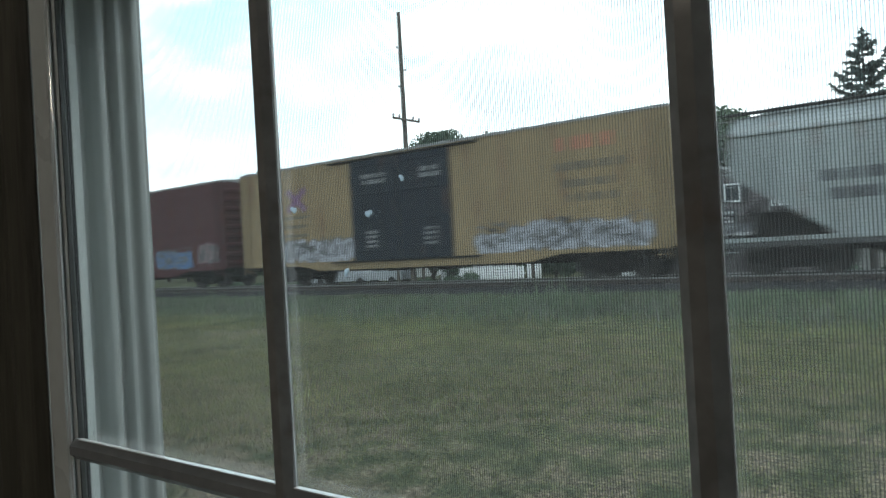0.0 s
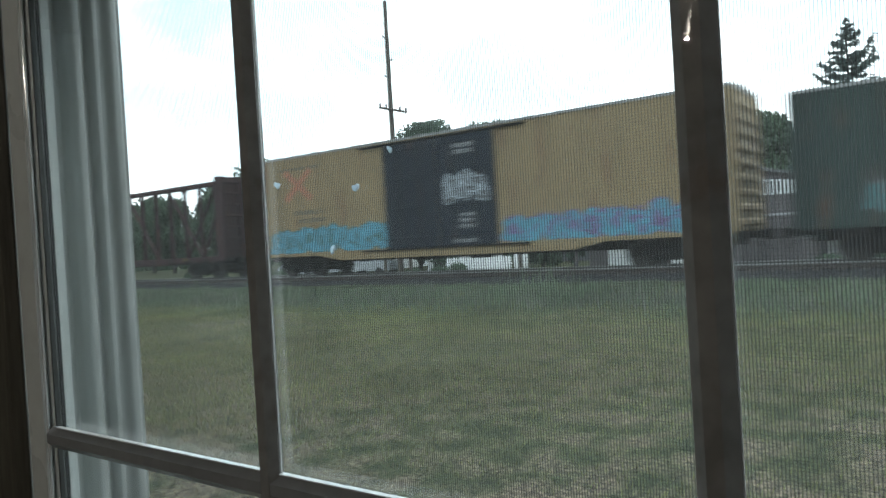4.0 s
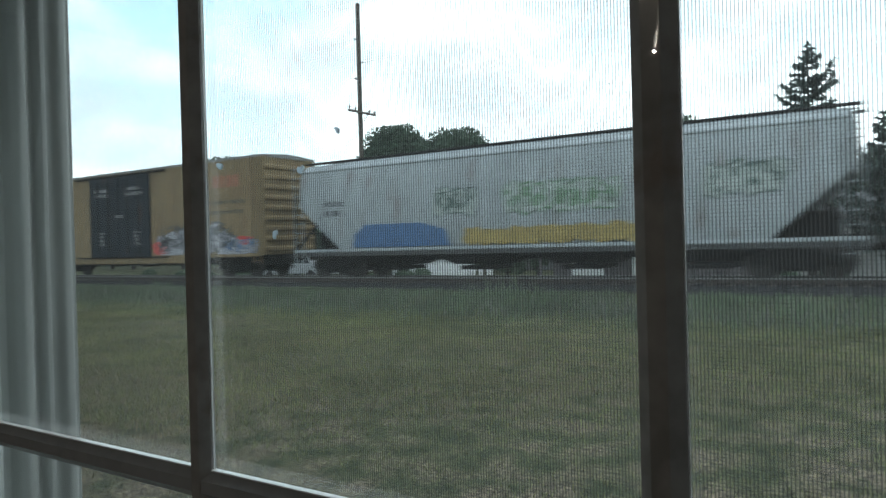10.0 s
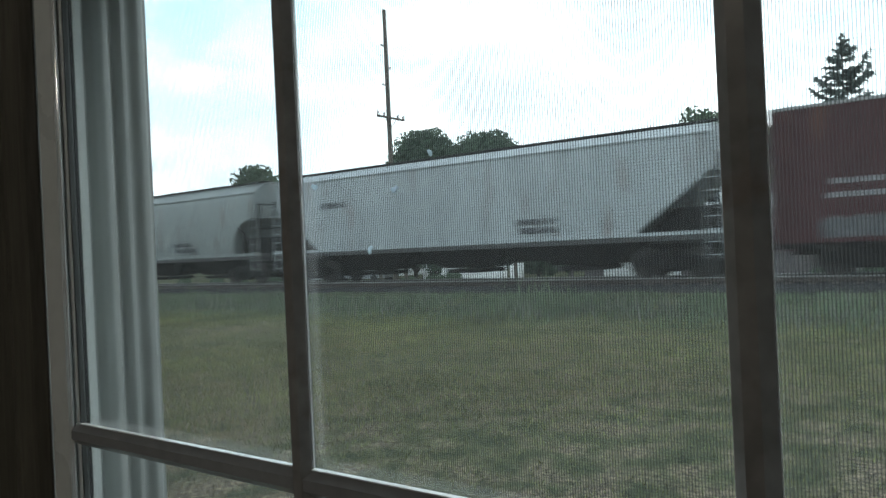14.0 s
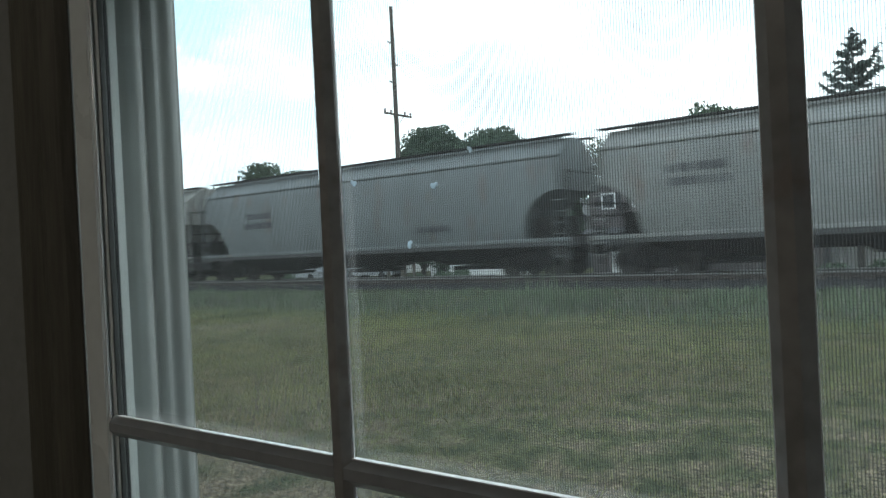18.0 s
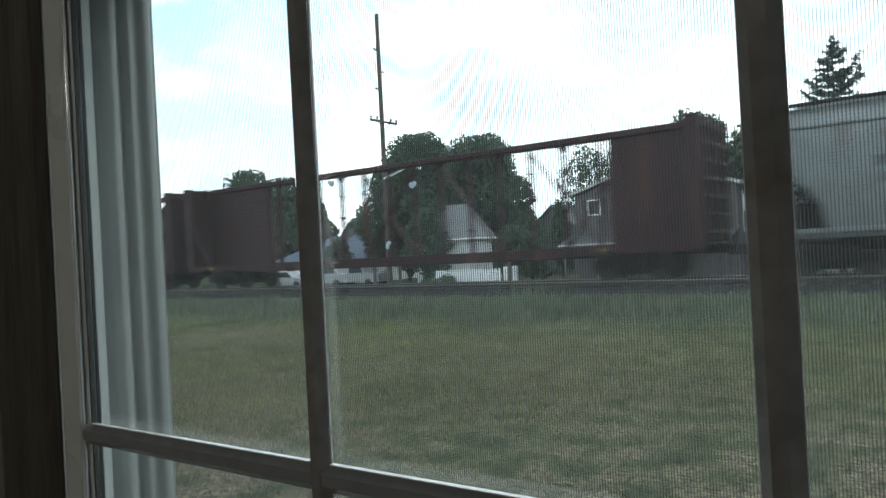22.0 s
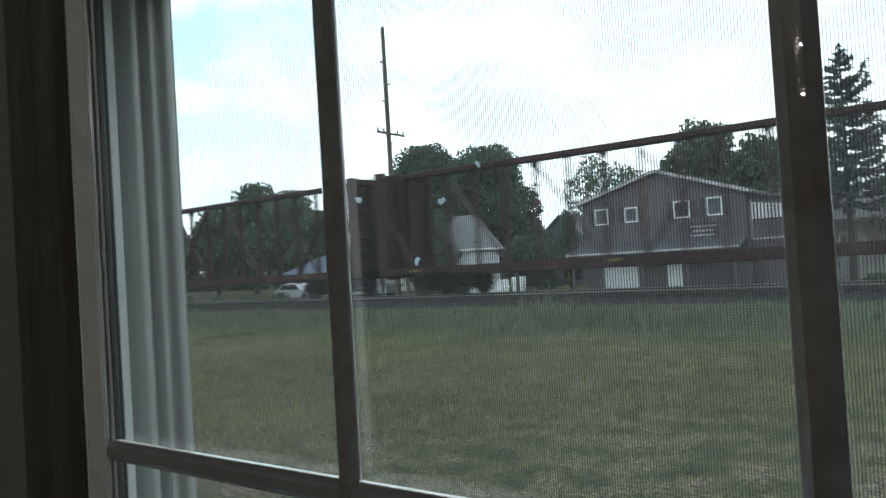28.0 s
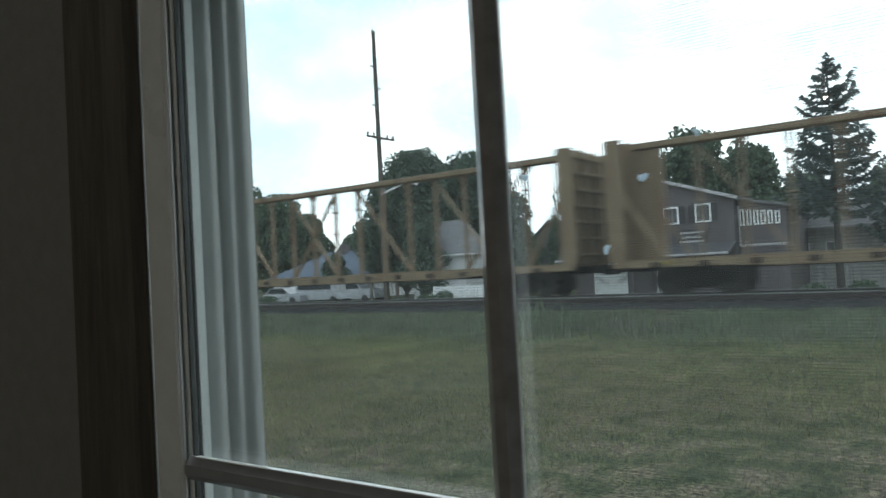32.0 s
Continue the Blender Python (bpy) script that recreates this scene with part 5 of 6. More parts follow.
    bars(y3, -0.3, 0.5, 3.0, 1, 0.14, 0.2, M_BARS["white"], 70, -HALF - 0.135)
    emblem(y3, -7.2, 3.7)
    on(y3, -234.6, -254.4)
    on(centerbeam(23.2, "tan", "empty tan-yellow centre-beam flatcar"), -255.8, -279.0)
    b1 = boxcar(20.8, 4.51, "brown", "long brown boxcar with teal and pale graffiti", "brown", 3.2, 0.0)
    tag(b1, -6.6, -1.4, 1.0, 2.45, "mint", "teal", 71, letters=7, strokes=12)
    tag(b1, -1.3, 0.2, 0.98, 1.7, "mute", "pink", 77, letters=3, strokes=9)
    tag(b1, -9.2, -7.0, 0.98, 1.6, "dim", "mute", 75, letters=4, strokes=8)
    bars(b1, -9.2, -7.4, 2.5, 2, 0.13, 0.22, M_BARS["white"], 78)
    tag(b1, 1.2, 5.6, 0.98, 1.85, "dim", "mute", 72, letters=6, strokes=16)
    tag(b1, 5.4, 9.2, 0.98, 1.95, "dim", "silver", 73, letters=5, strokes=10)
    on(b1, -280.3, -301.1)
    for a, b, p, lab, br, sh in ((-302.3, -320.8, "ash", "pale grey covered hopper car with small lettering", 0.25, 0.2), (-321.7, -339.3, "stone", "grey covered hopper car with arched end openings", 0.85, 0.3), (-340.3, -358.0, "ash", "pale grey covered hopper car with faint lettering", 0.4, 0.4)):
        h = hopper(a - b, 4.32, p, lab, br, 3, 1.32, 2.3, shoulder=sh)
        bars(h, -6.6, -4.8, 3.2, 1, 0.24, 0.1, M_BARS["dark"], int(-a))
        bars(h, 2.5, 4.4, 2.0, 2, 0.18, 0.1, M_BARS["dark"], int(-b))
        on(h, a, b)
    o = hopper(19.1, 4.28, "orange", "rust-streaked orange-tan covered hopper car", 0.3, 4, 1.48, ribs=15)
    s = shape()
    box(s, -0.32, 0.32, -HALF - 0.05, -HALF - 0.042, 2.55, 3.5)
    part("patch", s, M_BARS["dark"], o, "dark painted patch")
    on(o, -358.9, -378.0)
    g4 = hopper(12.7, 4.4, "cream", "short warm grey covered hopper car", 0.9, 2, 1.2, 1.9)
    bars(g4, -4.0, -2.0, 3.2, 2, 0.24, 0.15, M_BARS["dark"], 81)
    on(g4, -378.7, -391.4)
    for a, b, p, lab in ((-392.1, -411.2, "grey", "grey rounded covered hopper car"), (-412.0, -432.3, "dove", "warm grey rounded covered hopper car"), (-433.0, -451.9, "blue", "grey-blue rounded covered hopper car"), (-452.6, -471.0, "grey", "grey rounded covered hopper car with small lettering")):
        h = hopper(a - b, 4.42, p, lab, 1.0, 3, 1.22, 2.1)
        bars(h, -6.4, -4.4, 3.0, 2, 0.26, 0.16, M_BARS["dark"], int(-a))
        bars(h, 3.4, 5.0, 1.9, 1, 0.2, 0.1, M_BARS["dark"], int(-b))
        on(h, a, b)
    for a, b, p, lab, pn in ((-472.4, -496.0, "umber", "empty dark brown centre-beam flatcar with solid ends", 3.2), (-497.3, -521.2, "umber", "empty dark brown centre-beam flatcar", 0.6),
                             (-522.7, -546.6, "tan", "empty tan-yellow centre-beam flatcar", 1.3)):
        on(centerbeam(a - b, p, lab, pn, rear_panel=4.2 if pn > 3 else None), a, b)
    yx = boxcar(17.3, 5.05, "tan", "tan-yellow boxcar with purple graffiti and a pale base", "tan", 2.6, 0.0)
    tag(yx, -7.6, -3.4, 2.7, 3.6, "purple", "mute", 91)
    tag(yx, -8.2, 1.0, 1.05, 1.7, "silver", "ochre", 92)
    on(yx, -548.0, -565.3)
    sv = hopper(18.2, 4.45, "pale", "bright silver-grey rounded covered hopper car", 1.0, 3, 1.15, 1.7)
    bars(sv, 2.4, 3.6, 2.2, 1, 0.24, 0.1, M_BARS["dark"], 95)
    on(sv, -567.8, -586.0)
    for a, b, p, lab, pn in ((-588.4, -611.8, "umber", "empty dark red-brown centre-beam flatcar", 0.6), (-613.0, -636.6, "umber", "empty dark red-brown centre-beam flatcar", 0.6),
                             (-637.9, -662.2, "olive", "empty olive-yellow centre-beam flatcar", 0.7), (-663.5, -687.0, "tan", "empty tan-yellow centre-beam flatcar", 1.2), (-688.3, -712.2, "tan", "empty tan-yellow centre-beam flatcar", 1.0)):
        on(centerbeam(a - b, p, lab, pn), a, b)
    return out


def emblem(car, x, z, size=0.55, width=0.26, color="purple"):
    """A faded crossed-stroke emblem on a car's side."""
    s = shape()
    y = -HALF - 0.016
    for p, q in (((x - size, z - size * 0.8), (x + size, z + size * 0.8)), ((x - size, z + size * 0.8), (x + size, z - size * 0.8))):
        beam(s, (p[0], y, p[1]), (q[0], y, q[1]), 0.012, width, (0, 0, 1))
    return part("emblem", s, M_BARS[color], car, "faded " + color + " emblem")


TRAIN = make_train()

# ---- street side: pole, houses, trees, parked vehicles ----
GZ = -0.68


def utility_pole(x, y):
    pole = thing("utility_pole", "tall grey wooden utility pole with a crossarm and insulators", "utility pole", place=pose(x, y, GZ, 0, 0, 90))
    s = shape()
    rod(s, (0, 0, -0.3), (0, 0, 19.68), 0.21, 0.13, 14)
    part("shaft", s, M_POLE, pole)
    s = shape()
    box(s, -1.5, 1.5, -0.26, -0.14, 11.85, 12.0, 0.015)
    beam(s, (-0.6, -0.2, 11.85), (0, -0.16, 11.2), 0.04, 0.03)
    beam(s, (0.6, -0.2, 11.85), (0, -0.16, 11.2), 0.04, 0.03)
    arm = part("crossarm", s, M_POLE, pole)
    for dx in (-1.4, -0.75, 0.75, 1.4):
        s = shape()
        rod(s, (dx, -0.2, 12.0), (dx, -0.2, 12.12), 0.05, 0.08, 8)
        rod(s, (dx, -0.2, 12.12), (dx, -0.2, 12.24), 0.1, 0.05, 8)
        part("insulator", s, M_INSUL, arm)
    for z, sg in ((17.0, -1), (15.5, 1), (14.2, -1)):
        s = shape()
        rod(s, (sg * 0.1, 0, z), (sg * 0.42, 0, z + 0.1), 0.045, 0.07, 8)
        rod(s, (sg * 0.42, 0, z + 0.1), (sg * 0.5, 0, z + 0.12), 0.09, 0.05, 8)
        part("post_insulator", s, M_INSUL, pole)
    s = shape()
    box(s, -0.14, 0.14, -0.3, -0.1, 7.9, 8.3, 0.02)
    part("junction_box", s, M_INSUL, pole)
    return pole


POLE = (-33.42, 39.9)
utility_pole(*POLE)
lamp = thing("street_lamp", "bright aluminium street-lamp arm on the utility pole", "street lamp", place=pose(POLE[0], POLE[1], GZ))
s = shape()
pts = [(0.05, -0.15, 7.88), (1.45, -0.2, 8.22), (2.3, -0.3, 8.44), (2.9, -0.35, 8.43)]
for p, q in zip(pts, pts[1:]):
    rod(s, p, q, 0.07, 0.065, 8)
part("arm", s, M_LAMPARM, lamp)
s = shape()
rod(s, (2.85, -0.35, 8.42), (3.5, -0.4, 8.3), 0.08, 0.16, 10)
part("lamp_head", s, M_LAMPARM, lamp)
wires = thing("power_lines", "thin grey power lines strung from the pole", "power line")
for dx, z in ((-0.5, 17.1), (0.5, 15.6), (-0.5, 14.3), (-1.4, 12.2), (1.4, 12.2)):
    s = shape()
    for sg in (-1, 1):
        prev = None
        for k in range(9):
            t = k / 8
            p = (POLE[0] + 0.2 + sg * 55 * t, POLE[1] + dx, GZ + z - 1.3 * 4 * t * (1 - t))
            if prev:
                rod(s, prev, p, 0.0035, 0.0035, 4)
            prev = p
    part("wire", s, M_WIRE, wires)


def leaves(name, blobs, count, size, seed, material, parent, label=""):
    """Leaf clumps: small bent quads spread over the skins of several lobes."""
    rng = np.random.default_rng(seed)
    w = np.array([b[3] * b[4] for b in blobs])
    idx = rng.choice(len(blobs), count, p=w / w.sum())
    b = np.array(blobs)[idx]
    d = rng.normal(size=(count, 3))
    d /= np.linalg.norm(d, axis=1)[:, None]
    r = rng.uniform(0.62, 1.06, count) ** 0.7
    r *= 1 + 0.10 * np.sin(d[:, 0] * 7 + idx) * np.sin(d[:, 2] * 6 + idx * 2)
    c = b[:, :3] + d * r[:, None] * np.stack([b[:, 3], b[:, 3], b[:, 4]], 1)
    a = rng.normal(size=(count, 3))
    a /= np.linalg.norm(a, axis=1)[:, None]
    e = np.cross(a, rng.normal(size=(count, 3)))
    e /= np.linalg.norm(e, axis=1)[:, None]
    sz = size * rng.uniform(0.5, 1.3, count)[:, None]
    v = np.empty((count, 4, 3), np.float32)
    v[:, 0], v[:, 1], v[:, 2], v[:, 3] = c - a * sz, c - e * sz * 0.6, c + a * sz, c + e * sz * 0.6 + np.array([0, 0, 0.15]) * size
    me = bpy.data.meshes.new(name)
    me.vertices.add(4 * count)
    me.vertices.foreach_set("co", v.reshape(-1))
    me.loops.add(4 * count)
    me.loops.foreach_set("vertex_index", np.arange(4 * count, dtype=np.int32))
    me.polygons.add(count)
    me.polygons.foreach_set("loop_start", np.arange(0, 4 * count, 4, dtype=np.int32))
    me.update(calc_edges=True)
    me.materials.append(material)
    return part(name, me, material, parent, label)


def broadleaf(x, y, height, radius, seed, label, material=M_LEAF, count=9000, base=0.22, size=0.2, lobes=11, squash=0.9):
    """A tree: tapered trunk, forked limbs and a lumpy crown of small leaves with gaps."""
    rng = random.Random(seed)
    tree = thing("tree", label, "tree", place=pose(x, y, GZ - 0.05))
    s = shape()
    hb = height * base
    rod(s, (0, 0, 0), (0.1, 0, hb), height * 0.028, height * 0.02, 10)
    blobs = [(0, 0, hb + (height - hb) * 0.50, radius * 0.70, (height - hb) * 0.42)]
    for k in range(lobes):
        a = 2 * math.pi * k / lobes * 2.4 + rng.uniform(-0.3, 0.3)
        lv = (k + 0.5) / lobes
        rr = radius * (0.72 * math.sqrt(max(0.05, 1 - (2 * lv - 0.75) ** 2 * 0.6)))
        z = hb + (height - hb) * (0.16 + 0.66 * lv)
        br = radius * rng.uniform(0.34, 0.5)
        cx, cy = rr * math.cos(a) * (1 - 0.5 * lv), rr * math.sin(a) * (1 - 0.5 * lv)
        blobs.append((cx, cy, min(z, height - br * squash), br, br * squash))
        rod(s, (0.1, 0, hb * rng.uniform(0.8, 1.0)), (cx * 0.7, cy * 0.7, z), height * 0.010, height * 0.003, 6)
    part("trunk", s, M_BARK, tree)
    leaves("crown", blobs, count, size, seed, material, tree)
    return tree


def conifer(x, y, height, reach, seed, bare=0.34, leaders=2):
    """A spruce: straight trunk, ragged whorls of branches with upturned tips and hanging needle sprays, a bare foot."""
    rng = np.random.default_rng(seed)
    tree = thing("spruce_tree", "dark tall spruce with ragged drooping branches", "tree", place=pose(x, y, GZ - 0.05))
    s = shape()
    rod(s, (0, 0, 0), (0, 0, height), 0.20, 0.02, 10)
    sprays = []

    def branch(z, a, r, rise, sag, dense):
        prev = (0, 0, z)
        for t in (0.3, 0.6, 0.85, 1.0):
            p = (r * t * math.cos(a), r * t * math.sin(a), z + rise * t * t - sag * math.sin(t * 2.4))
            rod(s, prev, p, 0.035 * (1.1 - t) + 0.008, 0.032 * (1.0 - t) + 0.006, 4)
            prev = p
        for t in rng.uniform(0.08, 1.0, int((14 + 58 * r) * dense)):
            sprays.append((r * t * math.cos(a), r * t * math.sin(a), z + rise * t * t - sag * math.sin(t * 2.4), a, r))
    z = height * bare
    while z < height * 0.965:
        d = height - z
        full = min(reach, 0.56 * d ** 0.8)
        n = 7 if d > 2 else 5
        turn = rng.uniform(0, 6.28)
        for k in range(n):
            if rng.uniform() < 0.13:
                continue
            r = full * rng.uniform(0.62, 1.12)
            branch(z + rng.uniform(-0.12, 0.12), turn + 6.283 * k / n + rng.uniform(-0.35, 0.35), r, r * rng.uniform(0.12, 0.5), r * rng.uniform(0.05, 0.22) * min(1, d / 6), 1.0)
        z += rng.uniform(0.30, 0.52) * (0.65 if d < 2.5 else 1.0)
    for k in range(leaders):
        branch(height - 2.4 - 0.5 * k, -0.5 + 0.6 * k, 1.35 - 0.2 * k, 1.25, 0.05, 1.3)
    for zz in rng.uniform(height - 1.2, height, 60):
        sprays.append((0, 0, zz, rng.uniform(0, 6.28), 0.25))
    part("trunk", s, M_BARK, tree)
    n = len(sprays)
    q = np.array(sprays)
    c = q[:, :3] + rng.normal(size=(n, 3)) * np.array([0.05, 0.05, 0.05]) * np.minimum(1.0, 0.3 + 0.5 * q[:, 4:5])
    side = np.stack([-np.sin(q[:, 3]), np.cos(q[:, 3]), np.zeros(n)], 1) * rng.choice([-1, 1], n)[:, None]
    outw = np.stack([np.cos(q[:, 3]), np.sin(q[:, 3]), 0.1 * np.ones(n)], 1)
    ln = rng.uniform(0.12, 0.42, n)[:, None] * np.minimum(1.0, 0.5 + 0.35 * q[:, 4:5])
    tip = c + (side * 0.8 + outw * 0.7 + np.array([0, 0, -0.7]) * rng.uniform(-0.15, 1, n)[:, None]) * ln
    v = np.empty((n, 3, 3), np.float32)
    v[:, 0], v[:, 1], v[:, 2] = c - outw * 0.06, c + outw * 0.06 + np.array([0, 0, 0.05]), tip
    me = bpy.data.meshes.new("needles")
    me.from_pydata(v.reshape(-1, 3).tolist(), [], [(3 * k, 3 * k + 1, 3 * k + 2) for k in range(n)])
    me.materials.append(M_NEEDLE)
    part("needles", me, M_NEEDLE, tree)
    return tree


broadleaf(-33.9, 44.0, 12.2, 4.4, 5, "large dark green maple with a rounded crown", count=40000, base=0.06, size=0.16)
broadleaf(-33.6, 52.5, 13.15, 5.3, 6, "large dark green maple behind the white house", count=40000, base=0.08, size=0.17)
broadleaf(-39.6, 50.0, 9.0, 4.2, 9, "dark green tree beside the maple", count=14000, base=0.05)
for x, y, h, r, sd in ((-75.5, 62, 15.4, 4.8, 21), (-67, 60, 13.0, 4.8, 22), (-60, 58, 10.2, 3.6, 23), (-86, 64, 13.0, 4.8, 24), (-54, 60, 7.2, 2.8, 25), (-96, 63, 12.0, 4.6, 26), (-106, 66, 13.0, 5.0, 27), (-117, 66, 12.0, 4.8, 28)):
    broadleaf(x, y, h, r, sd, "mid-green tree in a row behind the houses", M_LEAF2, 10000, 0.06, 0.27)
for x, y, h, r, sd in ((-28.0, 62, 12.3, 3.0, 31), (-24.8, 61, 11.0, 2.7, 32)):
    broadleaf(x, y, h, r, sd, "thin airy ash tree", M_LEAF2, 4200, 0.2, 0.14, 14)
for x, y, h, r, sd in ((-17.4, 60, 13.8, 4.2, 33), (-13.2, 60, 11.8, 3.6, 34), (-9.6, 62, 9.0, 3.0, 35), (-3.5, 64, 8.6, 3.4, 36), (3.0, 60, 9.5, 3.6, 37), (-22, 66, 7.5, 3.2, 38), (-40.0, 70, 7.5, 3.4, 39)):
    broadleaf(x, y, h, r, sd, "mid-green tree behind the brown house", M_LEAF2, 9500, 0.10, 0.25)
woods = thing("far_woods", "far line of low green trees behind the houses", "woods")
woods["kind"] = "stuff"
wr = random.Random(77)
leaves("foliage", [(-150 + 3.1 * k, 82 + wr.uniform(-4, 4), GZ + wr.uniform(1.2, 2.2), wr.uniform(2.2, 3.4), wr.uniform(1.8, 3.2)) for k in range(62)], 26000, 0.42, 78, M_LEAF2, woods)
conifer(-5.05, 42, 12.5, 2.9, 41)
conifer(-1.6, 44, 9.2, 2.4, 42, 0.2, 1)


def shrub(x, y, h, r, seed):
    b = thing("shrub", "low green shrub by the street", "shrub", "street shrubs", pose(x, y, GZ))
    rng = random.Random(seed)
    s = shape()
    for k in range(5):
        a = rng.uniform(0, 6.28)
        rod(s, (0, 0, 0), (r * 0.6 * math.cos(a), r * 0.6 * math.sin(a), h * 0.7), 0.02, 0.008, 5)
    part("stems", s, M_BARK, b)
    leaves("foliage", [(rng.uniform(-0.4, 0.4) * r, rng.uniform(-0.4, 0.4) * r, h * rng.uniform(0.35, 0.65), r * 0.6, h * 0.4) for _ in range(5)], 900, 0.09, seed, M_LEAF2, b)


for k, (x, y) in enumerate(((-30.2, 37.4), (-28.4, 37.6), (-26.6, 37.3), (-5.6, 37.5), (-3.8, 37.2), (-44, 38.2), (-48, 38.0), (-52, 38.6), (-56, 38.2))):
    shrub(x, y, 0.7 + 0.15 * (k % 3), 0.8, 60 + k)


def window_unit(parent, x0, x1, z0, z1, y, shutters=False, bar=True):
    """A window facing the track (-y): frame, pane, sash bar, sill."""
    w = 0.09
    s = shape()
    for a, b, c, d in ((x0, x0 + w, z0, z1), (x1 - w, x1, z0, z1), (x0 + w, x1 - w, z1 - w, z1), (x0 + w, x1 - w, z0, z0 + w)):
        box(s, a, b, y - 0.07, y + 0.03, c, d, 0.008)
    win_ob = part("window", s, M_TRIMW, parent, "white-framed window")
    s = shape()
    box(s, x0 + w, x1 - w, y - 0.02, y - 0.01, z0 + w, z1 - w)
    part("window_pane", s, M_DARKGLASS, win_ob, "dark glass")
    if bar:
        s = shape()
        box(s, x0 + w, x1 - w, y - 0.045, y - 0.02, (z0 + z1) / 2 - 0.025, (z0 + z1) / 2 + 0.025)
        part("sash_bar", s, M_TRIMW, win_ob)
    if shutters:
        for a, b in ((x0 - 0.34, x0 - 0.03), (x1 + 0.03, x1 + 0.34)):
            s = shape()
            box(s, a, b, y - 0.05, y - 0.005, z0, z1, 0.008)
            for k in range(10):
                zz = z0 + 0.06 + (z1 - z0 - 0.12) * k / 9
                box(s, a + 0.04, b - 0.04, y - 0.06, y - 0.04, zz, zz + 0.04)
            part("shutter", s, M_SHUTTER, win_ob, "dark shutter")
    return win_ob


def gable_roof(s, x0, x1, xr, y0, y1, zl, zr_, zp, th=0.14, eave=0.3):
    """Two slabs over a gable that faces the track; ridge along y at xr."""
    for xe, ze in ((x0, zl), (x1, zr_)):
        d = -1 if xe < xr else 1
        sl = (zp - ze) / abs(xr - xe)
        a = (xe + d * eave, ze - sl * eave)
        extrude(s, [a, (xr, zp), (xr, zp + th), (a[0], a[1] + th)], "y", y0 - eave, y1)
    return s


def brown_house():
    """A dark two-storey building with a low gable towards the railway, a lean-to front and a lower wing."""
    h = thing("brown_house", "large dark brown wooden house with white-framed windows", "house")
    y = 40.0
    x0, x1, xp, zl, zr_, zp = -18.84, -9.6, -14.25, 4.75, 4.62, 6.15
    s = shape()
    extrude(s, [(x0, GZ), (x1, GZ), (x1, zr_), (xp, zp), (x0, zl)], "y", y, y + 9)
    wall = part("wall", s, M_SIDING, h, "weathered brown board siding")
    s = shape()
    k = 0
    while x0 + 0.4 * k < x1:
        x = x0 + 0.02 + 0.4 * k
        top = zl + (zp - zl) * (x - x0) / (xp - x0) if x < xp else zp + (zr_ - zp) * (x - xp) / (x1 - xp)
        box(s, x - 0.025, x + 0.025, y - 0.022, y - 0.001, 1.95, top - 0.06)
        k += 1
    b = part("battens", s, M_SIDING, wall)
    b["kind"] = "stuff"
    s = shape()
    gable_roof(s, x0, x1, xp, y, y + 9, zl, zr_, zp)
    part("roof", s, M_SHINGLE, h)
    s = shape()
    for xe, ze in ((x0, zl), (x1, zr_)):
        d = -1 if xe < xp else 1
        sl = (zp - ze) / abs(xp - xe)
        beam(s, (xe + d * 0.3, y - 0.32, ze - sl * 0.3 + 0.06), (xp, y - 0.32, zp + 0.06), 0.03, 0.17)
    part("fascia", s, M_TRIMG, h, "pale gable edge board")
    for a, b, c, d in ((-18.07, -17.21, 3.43, 4.38), (-16.21, -15.42, 3.45, 4.33), (-13.37, -12.47, 3.45, 4.41), (-11.59, -10.74, 3.45, 4.45)):
        window_unit(h, a, b, c, d, y, shutters=True, bar=False)
    # lean-to with its white edge, garage door and door
    s = shape()
    extrude(s, [(y, 2.35), (y - 2.0, 1.78), (y - 2.0, 1.66), (y, 2.2)], "x", x0 - 0.3, x1 + 0.1)
    part("porch_roof", s, M_PORCH, h)
    s = shape()
    box(s, x0 - 0.3, x1 + 0.1, y - 2.04, y - 2.0, 1.68, 1.80, 0.008)
    part("gutter", s, M_TRIMG, h, "weathered pale gutter board")
    s = shape()
    box(s, -17.8, -15.6, y - 0.06, y - 0.002, GZ, 1.5, 0.01)
    for k in range(4):
        z = GZ + 0.08 + 0.54 * k
        for q in range(4):
            box(s, -17.7 + 0.52 * q, -17.26 + 0.52 * q, y - 0.075, y - 0.055, z, z + 0.42, 0.008)
    part("garage_door", s, M_TRIMW, h, "white panelled garage door")
    s = shape()
    box(s, -13.95, -13.1, y - 0.05, y - 0.002, GZ + 0.1, 1.5, 0.01)
    part("door", s, M_TRIMW, h, "white door")
    for x in (x0 + 0.1, -16.9, -14.6, -12.2, x1 - 0.2):
        s = shape()
        box(s, x - 0.06, x + 0.06, y - 1.98, y - 1.86, GZ, 1.66, 0.008)
        part("porch_post", s, M_SIDING, h)
    # sign board with unreadable lines
    s = shape()
    box(s, -12.65, -11.0, y - 0.09, y - 0.03, 2.35, 3.12, 0.01)
    board = part("sign", s, M_SHUTTER, h, "dark sign board with unreadable pale lines")
    s = shape()
    for z, a, b in ((2.98, -12.45, -11.1), (2.74, -12.35, -11.3), (2.5, -12.5, -11.15)):
        x = a
        while x < b:
            box(s, x, min(x + 0.13, b), y - 0.1, y - 0.088, z - 0.12, z)
            x += 0.17
    part("lettering", s, M_TRIMG, board)
    # lower wing
    s = shape()
    extrude(s, [(x1 + 0.01, GZ), (-7.2, GZ), (-7.2, 4.0), (x1 + 0.01, 4.5)], "y", y + 0.8, y + 8)
    part("wing_wall", s, M_SIDING, h)
    s = shape()
